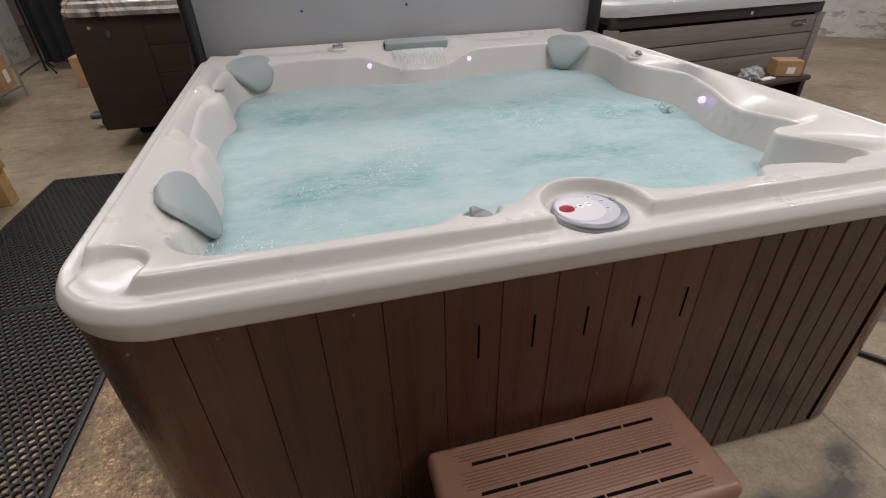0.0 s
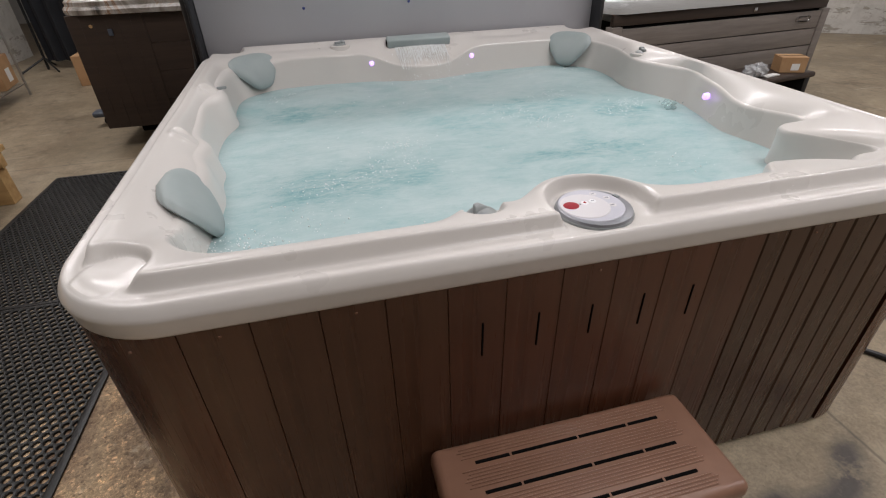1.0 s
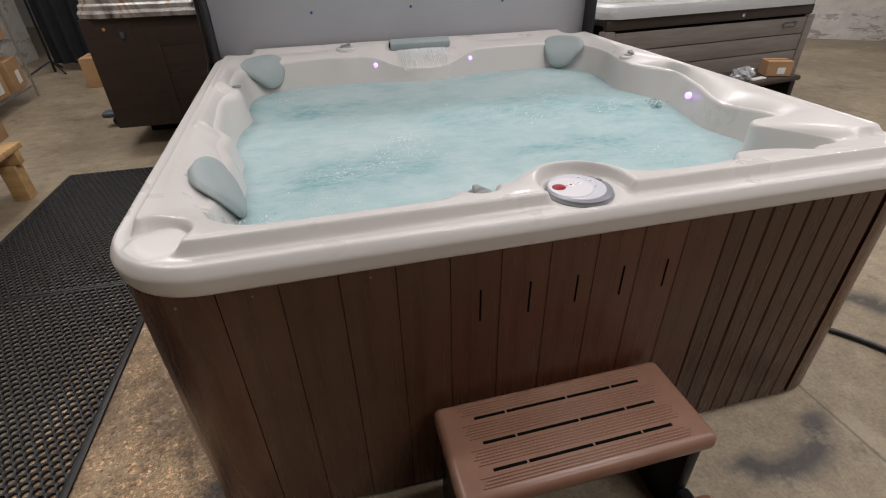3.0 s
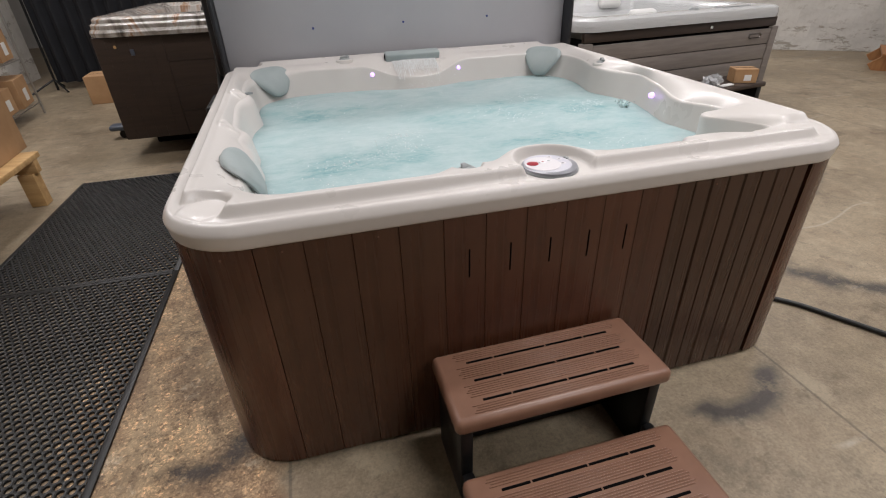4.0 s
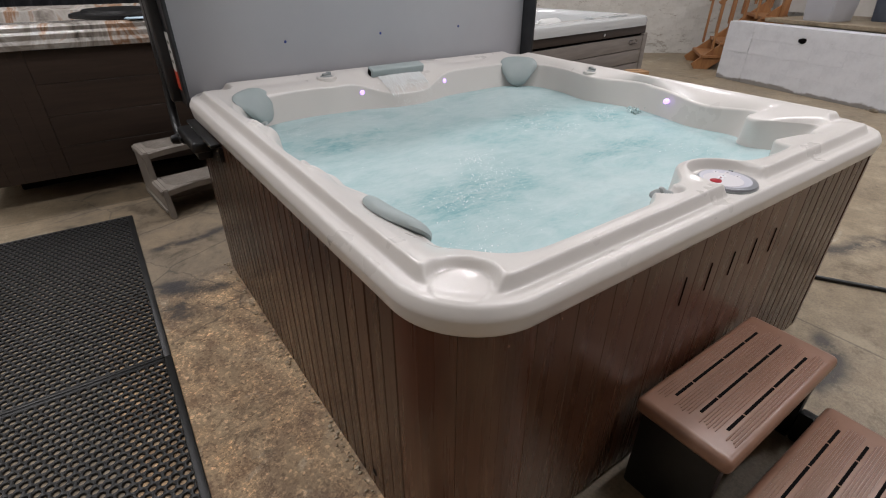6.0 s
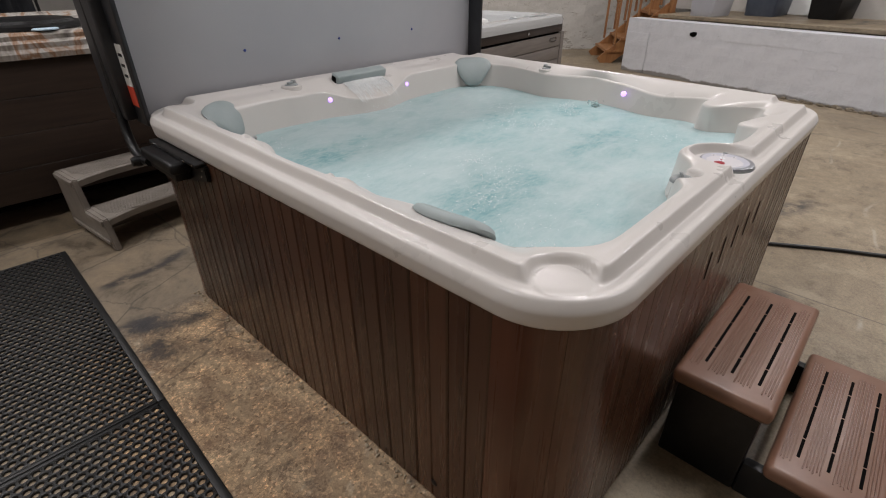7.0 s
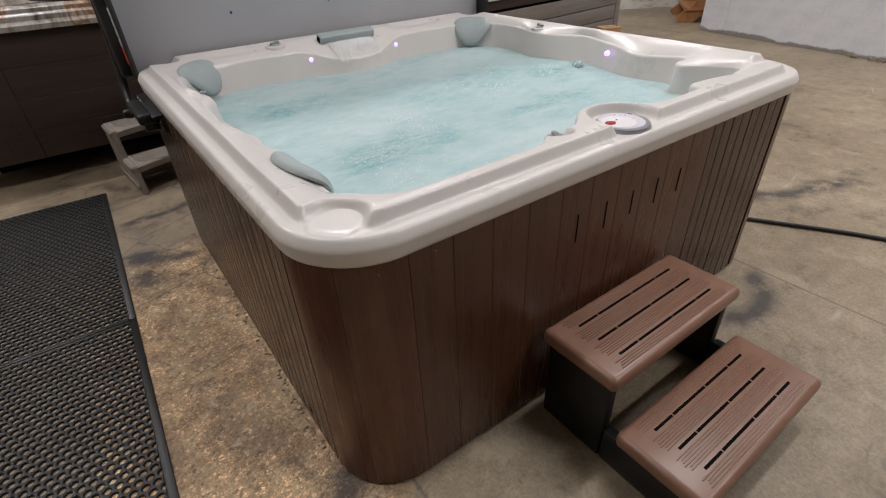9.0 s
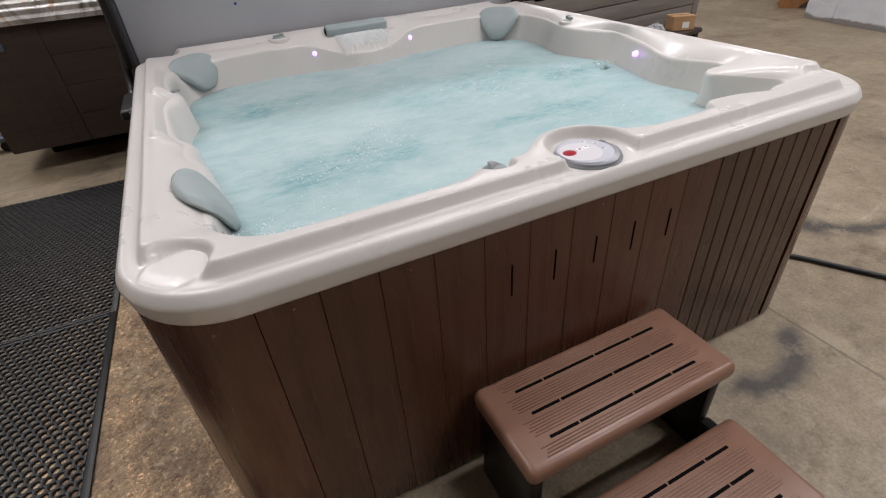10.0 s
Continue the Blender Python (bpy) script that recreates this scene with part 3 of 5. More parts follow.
def deck_height(x, y):
    d = -rect_sdf(x, y, HX, HY, RC)
    # the raised deck starts at a step that swings inwards round a flat disc at each corner
    side = d - 0.056
    disc = np.full_like(x, 9.0)
    for qx, qy in PADS:
        q = np.hypot(x - qx, y - qy)
        disc = np.minimum(disc, q)
        g = q - 0.071
        k = np.clip(0.5 + 0.5 * (g - side) / 0.020, 0, 1)
        side = g * (1 - k) + side * k - 0.020 * k * (1 - k)
    step = smooth01(side, -0.010, 0.009)
    z = BAND - 0.0015 * np.exp(-(((d - 0.034) / 0.010) ** 2)) + (DECK - BAND) * step + 0.0022 * np.exp(-(((side - 0.010) / 0.005) ** 2)) * step
    z = z + 0.0026 * (1 - smooth01(disc, 0.058, 0.063)) + rise(y)
    for sx, sy, a, wx, wy in SWELLS:
        z = z + a * np.exp(-((x - sx) ** 2) / (2 * wx * wx) - ((y - sy) ** 2) / (2 * wy * wy))
    for qx, qy in HOOKS:
        q = np.hypot((x - qx) / 1.2, y - qy)
        z = z + (0.013 * np.exp(-(((q - 0.036) / 0.0085) ** 2)) - 0.007 * (1 - smooth01(q, 0.018, 0.034))) * smooth01(x - qx, -0.055, -0.015)
    # lower seat of the valve beside the panel
    seat = 1 - smooth01(np.hypot(x + 0.25, y + 0.846), 0.036, 0.050)
    z = z * (1 - seat) + np.minimum(z, 0.872) * seat
    q = np.hypot((x - PX - 0.006) * np.where(x < PX, 1.06, 0.95), np.where(y < PY, 0.8, 1.0) * (y - PY))
    # round recess for the panel, cut down to the band and open to the front
    inside = 1 - smooth01(q, PR + 0.018, PR + 0.036)
    collar = smooth01(q, PR + 0.018, PR + 0.034) * (1 - smooth01(q, PR + 0.036, PR + 0.066)) * smooth01(y - PY, -0.06, 0.02)
    return z * (1 - inside) + (BAND - 0.002) * inside + 0.002 * collar


def build_shell():
    rings = [rim_ring(0.05, RIM_LOW + 0.004, 0.4)]
    for inset, z, lift in ((0.012, 0.806, 0.4), (0.0075, 0.807, 0.4), (0.0055, 0.811, 0.45), (0.0035, 0.824, 0.6), (0.0012, 0.838, 0.8), (0.0, 0.844, 0.9), (0.0002, 0.848, 1), (0.0025, 0.854, 1),
                           (0.0065, 0.8615, 1), (0.0105, 0.868, 1), (0.0135, 0.8715, 1), (0.0170, 0.8735, 1), (0.0205, BAND, 1)):
        rings.append(rim_ring(inset, z, lift))
    for inset in np.arange(0.0235, 0.0865, 0.0025):
        r = rim_ring(inset, 0)
        r[:, 2] = deck_height(r[:, 0], r[:, 1])
        rings.append(r)
    outer = rings[-1]
    rb = ray_root(basin_phi, CS, SN)
    wide = np.exp(-(np.arange(-8, 9) / 3.0) ** 2 / 2)
    rb = np.convolve(np.r_[rb[-8:], rb, rb[:8]], wide / wide.sum(), "valid")
    edge = np.c_[CX + rb * CS, CY + rb * SN, np.zeros(NR)]
    broad = np.exp(-(np.arange(-45, 46) / 15.0) ** 2 / 2)
    deep = np.convolve(np.r_[rb[-45:], rb, rb[:45]], broad / broad.sum(), "valid")
    deep = np.c_[CX + deep * CS, CY + deep * SN]
    way = np.c_[-CS, -SN]
    span_len = np.hypot(*(edge - outer)[:, :2].T)
    soft_side = (1 - smooth01(edge[:, 0], -0.86, -0.6)) * smooth01(edge[:, 1], -0.75, -0.6)
    lip = np.minimum(0.013 + 0.022 * soft_side, 0.5 * span_len)
    fall_by = 0.013 + 0.022 * soft_side
    hold = edge[:, :2] - way * lip[:, None]
    crest = crest_height(edge[:, 0], edge[:, 1]) + 0.004 * soft_side
    for s in np.linspace(0, 1, 66)[1:]:
        xy = outer[:, :2] * (1 - s) + hold * s
        z = deck_height(xy[:, 0], xy[:, 1])
        near = np.hypot(xy[:, 0] - PX, xy[:, 1] - PY)
        drop = np.maximum(z - crest, -0.004) * s**1.7 * smooth01(near, 0.11, 0.16)
        rings.append(np.c_[xy, z - drop])
    zh = rings[-1][:, 2]
    for k in range(1, 9):
        a = k / 8 * radians(76)
        xy = hold + way * (lip * math.sin(a) / math.sin(radians(76)))[:, None]
        rings.append(np.c_[xy, zh - fall_by * (1 - math.cos(a)) / (1 - math.cos(radians(76)))])
    zt = rings[-1][:, 2]
    for s in np.linspace(0, 1, 10)[1:]:
        even = 0.85 * (1 - (1 - s) ** 2)
        xy = edge[:, :2] * (1 - even) + deep * even + way * (0.05 * s + 0.02 * s * s)
        rings.append(np.c_[xy, zt + (0.60 - zt) * s])
    rings = [lean(r) for r in rings]
    bm, vs = loops(rings)
    return bm, rings


shell_bm, SHELL = build_shell()
part("shell", shell_bm, M_SHELL, tub, "pearl white moulded acrylic shell", sharp=180)

SHELL_TOP = np.concatenate(SHELL[13:-10])


def shell_z(x, y):
    """Height of the shell's deck near a place."""
    return float(SHELL_TOP[np.argmin((SHELL_TOP[:, 0] - x) ** 2 + (SHELL_TOP[:, 1] - y) ** 2), 2])


# water
wall = np.stack(SHELL[-10:])
shore = wall[-1][:, :2].copy()
for upper, lower in zip(wall, wall[1:]):
    cross = (upper[:, 2] >= WATER) & (lower[:, 2] < WATER)
    part_way = ((upper[:, 2] - WATER) / np.maximum(upper[:, 2] - lower[:, 2], 1e-6))[:, None]
    shore = np.where(cross[:, None], upper[:, :2] * (1 - part_way) + lower[:, :2] * part_way, shore)
shore = shore + np.c_[CS, SN] * 0.006
wrings = []
boils = [(-0.55, 0.62, 0.030, 0.14), (0.62, 0.66, 0.026, 0.14), (-0.55, -0.45, 0.018, 0.14), (0.1, 0.25, 0.012, 0.2), (0.45, 0.1, 0.014, 0.13), (0.70, -0.1, 0.012, 0.08), (0.0, 0.72, 0.016, 0.1)]
for f in np.linspace(1, 0.05, 130):
    xy = np.array([CX, CY]) + (shore - (CX, CY)) * f
    zs = []
    for x, y in xy:
        h2 = 0.007 * noise.fractal((x * 4, y * 4, 0.3), 1.0, 2.0, 3) + 0.0016 * noise.fractal((x * 17, y * 17, 2.3), 1.0, 2.0, 2) + sum(a * math.exp(-((x - bx) ** 2 + (y - by) ** 2) / (2 * s * s)) for bx, by, a, s in boils)
        zs.append(WATER + h2 * (1 - f**8 * 0.6))
    wrings.append(np.c_[xy, zs])
wbm, wv = loops(wrings)
wbm.faces.new(wv[-1])
water = part("tub_water", wbm, M_WATER, None, sharp=180)
tagged(water, "churning milky turquoise water filling the hot tub", "water", kind="stuff")


# white drops: splashes, and glints of light put in as specks
M_SPECK = mat("white_specks", (0.86, 0.90, 0.90), 0.25, 0, 0.0, 0.8)
rnd = random.Random(11)
drop = bmesh.new()
for bx, by, cnt, spread in ((-0.80, -0.62, 45, 0.030), (-0.72, -0.66, 25, 0.025), (0.72, 0.10, 55, 0.030), (0.62, 0.02, 45, 0.035), (0.74, 0.74, 45, 0.04), (-0.28, -0.1, 40, 0.035), (-0.45, -0.35, 45, 0.05), (-0.60, -0.38, 40, 0.035), (0.3, 0.0, 30, 0.04), (-0.7, 0.65, 40, 0.05), (0.0, 0.78, 60, 0.07), (0.5, -0.5, 20, 0.05), (-0.35, -0.25, 45, 0.05), (0.2, 0.12, 40, 0.05), (-0.6, -0.55, 40, 0.05), (0.45, 0.3, 30, 0.05), (-0.2, 0.3, 40, 0.3)):
    for k in range(2 * cnt):
        x, y = rnd.gauss(bx, 1.2 * spread), rnd.gauss(by, spread)
        if rect_sdf(x, y, 0.80, 0.78, 0.2, 0.0, 0.02) > 0 and spread > 0.1:
            continue
        r = rnd.choice((0.0008, 0.001, 0.0012, 0.0015, 0.0024))
        bmesh.ops.create_icosphere(drop, subdivisions=1, radius=r, matrix=Matrix.Translation((x, y, WATER + 0.008 + rnd.uniform(-0.004, 0.012))))
dr = part("splash_glints", drop, M_SPECK, None)
tagged(dr, "white specks of splashes, bubbles and glints on the churned water", "water", kind="stuff")


# skirt: planks and rounded corner panels round a dark body
SK_F, SK_L, SK_R, SK_B = -0.983, -1.060, 1.060, 1.150
LEAN = 0.012   # the left flank runs outwards towards the back
part("inner_body", span(SK_L + 0.03, SK_R - 0.03, SK_F + 0.03, SK_B - 0.03, 0.01, 0.58, 0.12, 5), M_GAP, tub)
PLANK_W = 0.1245
KR = 0.20


def plank_bm(width, tall, ease=0.0014, groove=0.00012):
    """An upright board with eased edges and a shallow groove down its middle."""
    w = (width - 0.0002 - 0.4 * ease) / 2
    prof = [(-w, 0.008), (-w, -0.008 + ease), (-w + ease, -0.008), (-groove, -0.008), (0.0, -0.008 + groove * 1.3), (groove, -0.008), (w - ease, -0.008), (w, -0.008 + ease), (w, 0.008)]
    bm, vs = loops([[(x, y, z) for x, y in prof] for z in (-tall / 2, tall / 2)])
    bm.faces.new(vs[0])
    bm.faces.new(vs[1])
    bmesh.ops.recalc_face_normals(bm, faces=bm.faces[:])
    return bm


def stave_bm(tall, r, a0, a1, before=0.0, after=0.0, thick=0.016):
    """One upright stave of a rounded corner, from angle a0 to a1 about the corner's axis, with flat runs before and after the bend."""
    out = []
    for k in range(9):
        a = radians(a0 + (a1 - a0) * k / 8)
        out.append((Vector((math.cos(a), math.sin(a))), Vector((-math.sin(a), math.cos(a)))))
    path = [(n2 * r, n2) for n2, _ in out]
    if before:
        path.insert(0, (out[0][0] * r - out[0][1] * before, out[0][0]))
    if after:
        path.append((out[-1][0] * r + out[-1][1] * after, out[-1][0]))
    ring = [p for p, _ in path] + [p - n2 * thick for p, n2 in path[::-1]]
    bm, vs = loops([[(p.x, p.y, z) for p in ring] for z in (-tall / 2, tall / 2)])
    bm.faces.new(vs[0])
    bm.faces.new(vs[1])
    bmesh.ops.recalc_face_normals(bm, faces=bm.faces[:])
    return bm


TALL = RIM_LOW - 0.012
ZM = 0.012 + TALL / 2
for qx0, qx1, qy0, qy1 in ((SK_L + 0.017, SK_L + 0.027, SK_F + KR, SK_B - KR), (SK_R - 0.027, SK_R - 0.017, SK_F + KR, SK_B - KR), (SK_L + KR, SK_R - KR, SK_F + 0.017, SK_F + 0.027), (SK_L + KR, SK_R - KR, SK_B - 0.027, SK_B - 0.017)):
    part("backing_board", span(qx0, qx1, qy0, qy1, 0.012, RIM_LOW - 0.004), M_DARKBOARD, tub)
# redder and duller board tints, plus shade painted into left flank and front ends
TINT_SHADE, TINT_DUN, TINT_MID, TINT_RED = (0.58, 0.62, 0.63, 1), (0.84, 0.90, 0.91, 1), (0.80, 0.86, 0.86, 1), (1.12, 1.02, 0.98, 1)
one = part("plank", plank_bm(PLANK_W, TALL), M_PLANK, tub)
first_used = False
bold = None
side_runs = ((-0.8485, SK_R - 0.212, SK_F + 0.008, "x", 0), (SK_L + KR, SK_R - KR, SK_B - 0.008, "x", 180), (SK_F + KR, SK_B - KR, SK_L + 0.008, "y", -90), (SK_F + KR, SK_B - KR, SK_R - 0.008, "y", 90))
for lo, hi, at, axis, turn in side_runs:
    cnt = round((hi - lo) / PLANK_W)
    w = (hi - lo) / cnt
    for k in range(cnt):
        c = lo + (k + 0.5) * w
        m = pose(c, at - (0.007 * (c + 0.9) if turn == 0 else 0), ZM, 0, 0, turn - (0.4 if turn == 0 else 0)) if axis == "x" else pose(at - (LEAN * (c + 0.9) if turn == -90 else 0), c, ZM, 0, 0, turn + (0.69 if turn == -90 else 0))
        m = m @ Matrix.Diagonal((w / PLANK_W, 1, 1, 1))
        tint = TINT_DUN if turn == 0 and c < -0.36 else TINT_MID if turn == 0 and c > 0.42 else TINT_RED if turn == 0 else TINT_SHADE if c > 0.25 else TINT_MID
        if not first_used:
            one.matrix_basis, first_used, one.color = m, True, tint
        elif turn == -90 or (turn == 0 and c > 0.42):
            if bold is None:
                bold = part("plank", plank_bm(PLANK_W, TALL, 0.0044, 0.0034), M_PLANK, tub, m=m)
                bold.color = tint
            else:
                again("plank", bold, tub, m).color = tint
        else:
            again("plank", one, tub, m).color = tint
for cx, cy, base, runs in ((SK_L + KR, SK_F + KR, 180, ((0, 44.75, 0, 0), (45, 90, 0, 0.0105))), (SK_R - KR, SK_F + KR - 0.0125, 270, ((0, 42, -0.001, 0), (43, 90, 0, 0))), (SK_R - KR, SK_B - KR, 0, ((0, 90, 0, 0),)), (SK_L + KR - 0.022, SK_B - KR, 90, ((0, 90, 0, 0),))):
    for a0, a1, before, after in runs:
        part("corner_stave", stave_bm(TALL, KR, base + a0, base + a1, before, after), M_PLANK, tub, m=pose(cx, cy, ZM)).color = TINT_RED
# vent slots
slot = None
for k in range(5):
    m = pose(-0.2915 + k * PLANK_W, SK_F - 0.0005 - 0.007 * (0.61 + k * PLANK_W), 0.655) @ Matrix.Diagonal((1, 1, (1.25, 1.25, 1.1, 1.2, 1.15)[k], 1))
    if slot is None:
        slot = part("vent_slot", box(0.0042, 0.004, 0.075, 0.0012, 1), M_GAP, tub, m=m)
    else:
        again("vent_slot", slot, tub, m)
screw = None
for sx, sy in ((-0.925, SK_F - 0.001), (-0.78, SK_F - 0.001), (-0.54, SK_F - 0.001), (-0.04, SK_F - 0.001), (0.5, SK_F - 0.001)):
    m = pose(sx, sy - 0.007 * (sx + 0.9), RIM_LOW - 0.022, 90)
    if screw is None:
        screw = part("screw", lathe([(0, 0.002), (0.0022, 0.0016), (0.0032, 0), (0, -0.002)], 12), M_TREAD, tub, m=m)
    else:
        again("screw", screw, tub, m)

# small hole low in the flank, drawn as a black disc
part("drain_cap", lathe([(0, 0.003), (0.009, 0.003), (0.012, 0.001), (0.013, 0), (0, -0.004)], 24), M_BLACK, tub, "small dark hole low in a plank", pose(SK_L - LEAN * 0.294 - 0.001, -0.606, 0.079, 0, -90, 0))

# control panel
panel = part("control_panel", lathe([(0, 0.010), (PR - 0.010, 0.010), (PR - 0.004, 0.008), (PR - 0.002, 0.002), (PR - 0.002, -0.012), (0, -0.012)], 64), M_PANEL, tub, "oval silver control panel with a red button", pose(PX, PY, BAND + 0.0015, 0.6, 0, 0))
part("gasket", lathe([(PR - 0.003, 0.002), (PR - 0.001, 0.002), (PR, 0.0), (PR, -0.013), (PR - 0.003, -0.013)], 64), M_GREY, panel)
part("fascia", lathe([(0, 0.0012), (0.0675, 0.0012), (0.069, 0.0), (0, -0.002)], 60), M_FASCIA, panel, "lavender grey fascia", pose(-0.006, 0.003, 0.0102))
part("keypad", lathe([(0, 0.0012), (0.051, 0.0012), (0.0525, 0.0), (0, -0.002)], 56), M_PANEL_PALE, panel, m=pose(-0.022, 0.001, 0.0116))
part("power_button", lathe([(0, 0.003), (0.012, 0.0026), (0.0165, 0.001), (0.017, 0), (0, -0.001)], 32), M_RED, panel, "red oval power button", pose(-0.050, 0.008, 0.0128) @ Matrix.Diagonal((1.0, 0.9, 1, 1)))
part("status_lamp", lathe([(0, 0.001), (0.002, 0.0006), (0.002, 0), (0, -0.001)], 12), M_BLACK, panel, m=pose(-0.029, 0.009, 0.0128))
key = part("key_pad_button", lathe([(0, 0.0008), (0.007, 0.0006), (0.0082, 0), (0, -0.001)], 24), M_INK, panel, m=pose(-0.017, 0.012, 0.0128))
again("key_pad_button", key, panel, pose(0.003, 0.015, 0.0128))
for kx, ky in ((0.020, 0.046), (0.040, 0.022), (0.036, -0.010)):
    part("key_pad_button", lathe([(0, 0.0008), (0.007, 0.0006), (0.0082, 0), (0, -0.001)], 24), M_PANEL_PALE, panel, m=pose(kx, ky, 0.0115))
    part("key_mark", box(0.007, 0.003, 0.001), M_PANEL, panel, m=pose(kx, ky, 0.0125), smooth=False)
part("plus_mark", joined(box(0.007, 0.0018, 0.001), box(0.0018, 0.007, 0.001, at=(0, 0, 0.0002))), M_RED, panel, m=pose(-0.017, 0.012, 0.0138), smooth=False)
part("minus_mark", box(0.007, 0.0018, 0.001), M_PANEL, panel, m=pose(0.003, 0.015, 0.0138), smooth=False)
part("sensor_clip", box(0.010, 0.014, 0.004, 0.0015, 2), M_GREY, panel, "small grey clip", pose(0.064, 0.024, 0.0115, 0, 0, 20))


# pillows
def pillow_bm(w_top=0.118, w_low=0.062, thick=0.028):
    """A shield-shaped cushion facing -y: it lies back over the deck at its top and hangs down into the basin. z = 0 at the widest part."""
    nu, nv = 28, 24
    bm = bmesh.new()
    for side in (1, -1):
        vs = []
        for j in range(nv + 1):
            v = j / nv
            wd = (w_top if v < 0.3 else w_low + (w_top - w_low) * (math.cos((v - 0.3) / 0.7 * math.pi) * 0.5 + 0.5)) * max(1e-4, 1 - abs(2 * v - 1) ** 4.5) ** 0.5
            back, z = 0.062 * (1 - v) ** 2.2 - 0.055 * v**1.3, 0.022 - 0.03 * v - 0.125 * v**1.5
            row = []
            for i in range(nu + 1):
                u = -1 + 2 * i / nu
                puff = max(0.0, (1 - abs(u) ** 4) * (1 - abs(2 * v - 1) ** 4)) ** 0.5
                lift = (thick if side > 0 else -0.5 * thick) * puff
                tilt = math.atan2(0.18, 0.16 * (1 - v) + 0.03)
                row.append(bm.verts.new((wd * u, back - lift * math.sin(tilt) - 1.3 * (wd * u) ** 2, z + lift * math.cos(tilt))))
            vs.append(row)
        for j in range(nv):
            for i in range(nu):
                q = (vs[j][i], vs[j][i + 1], vs[j + 1][i + 1], vs[j + 1][i])
                bm.faces.new(q if side < 0 else q[::-1])
    bmesh.ops.remove_doubles(bm, verts=bm.verts[:], dist=0.0012)
    bmesh.ops.recalc_face_normals(bm, faces=bm.faces[:])
    return bm


pil = part("head_pillow", pillow_bm(), M_PILLOW, tub, "grey foam head pillow", pose(0.812, 0.862, 0.892, 0, 0, -45))
again("head_pillow", pil, tub, pose(-0.838, 0.872, 0.894, 0, 0, 45) @ Matrix.Diagonal((1.1, 1, 0.92, 1)))
again("head_pillow", pil, tub, pose(-0.895, -0.520, 0.873, 0, 0, 96) @ Matrix.Diagonal((1.06, 0.90, 1.0, 1)))


# valves: a round escutcheon with a winged lever
def valve(x, y, z, turn, dome=False):
    """A moulded seat in the shell, a round cap and a winged lever; dome: a taller cap with an upright fin."""
    v = part("valve", lathe([(0, 0.010), (0.018, 0.0095), (0.026, 0.006), (0.029, 0.0), (0, -0.004)] if not dome else [(0, 0.020), (0.012, 0.019), (0.024, 0.013), (0.032, 0.003), (0.033, -0.006), (0, -0.008)], 36), M_GREY, tub, "grey plastic diverter valve", pose(x, y, z, 0, 0, turn) @ Matrix.Diagonal((1.05, 1.05, 0.72, 1) if dome else (1.2, 1.2, 1.3, 1)))
    if dome:
        fin = box(0.046, 0.010, 0.026, 0.004, 3, (0.0, 0.0, 0.022))
        for q in fin.verts:
            up = max(0.0, (q.co.z - 0.012) / 0.023)
            q.co.x = q.co.x * (1 - 0.72 * up) - 0.008 * up
            q.co.y += 0.010 * up * up
        part("fin", fin, M_GREY, v)
    else:
        part("seat_ring", lathe([(0.028, 0.004), (0.036, 0.006), (0.042, 0.002), (0.044, -0.012), (0.028, -0.012)], 40), M_SHELL, v, "pearl white moulded seat")
        part("lever", box(0.046, 0.014, 0.010, 0.004, 3, (0.002, 0, 0.012)), M_GREY, v)
        part("knob", box(0.016, 0.020, 0.013, 0.005, 3, (0.014, 0, 0.014)), M_GREY, v)
    return v


valve(-0.410, 1.008, 0.914, 20)
valve(0.938, 0.383, 0.893, 75)
valve(-0.250, -0.846, 0.874, 25, True)
part("air_lever", box(0.044, 0.018, 0.012, 0.005, 3), M_GREY, tub, "small grey air lever", pose(-0.922, 0.425, 0.888, 0, 8, 60))
M_SPURT = mat("clear_water", (0.78, 0.92, 0.92), 0.04)
M_SPURT.node_tree.nodes["Principled BSDF"].inputs["Transmission Weight"].default_value = 0.75
M_SPURT.node_tree.nodes["Principled BSDF"].inputs["IOR"].default_value = 1.33
spurt = bmesh.new()
rnd = random.Random(3)
for k in range(26):
    up = rnd.random()
    bmesh.ops.create_icosphere(spurt, subdivisions=2, radius=0.0075 * (1.3 - up), matrix=Matrix.Translation((0.845 + rnd.gauss(0, 0.016), 0.012 + rnd.gauss(0, 0.018), WATER + 0.002 + 0.030 * up)))
tagged(part("water_spurt", spurt, M_SPURT, None), "clear water spurting up over a jet", "water", kind="stuff")

# under-lip lamps
led = None
for lx2, ly2, lz2, tn in ((-0.266, 0.90, 0.838, 180), (0.266, 0.90, 0.838, 180), (0.885, -0.133, 0.833, 90)):
    m = pose(lx2, ly2, lz2, 90, 0, 0) if tn == 180 else pose(lx2, ly2, lz2, 90, 0, -90)
    if led is None:
        led = part("basin_lamp", lathe([(0, 0.010), (0.008, 0.009), (0.0125, 0.004), (0.013, -0.01), (0, -0.01)], 24), M_LED, tub, "glowing violet lamp in the basin wall", m)
    else:
        again("basin_lamp", led, tub, m)

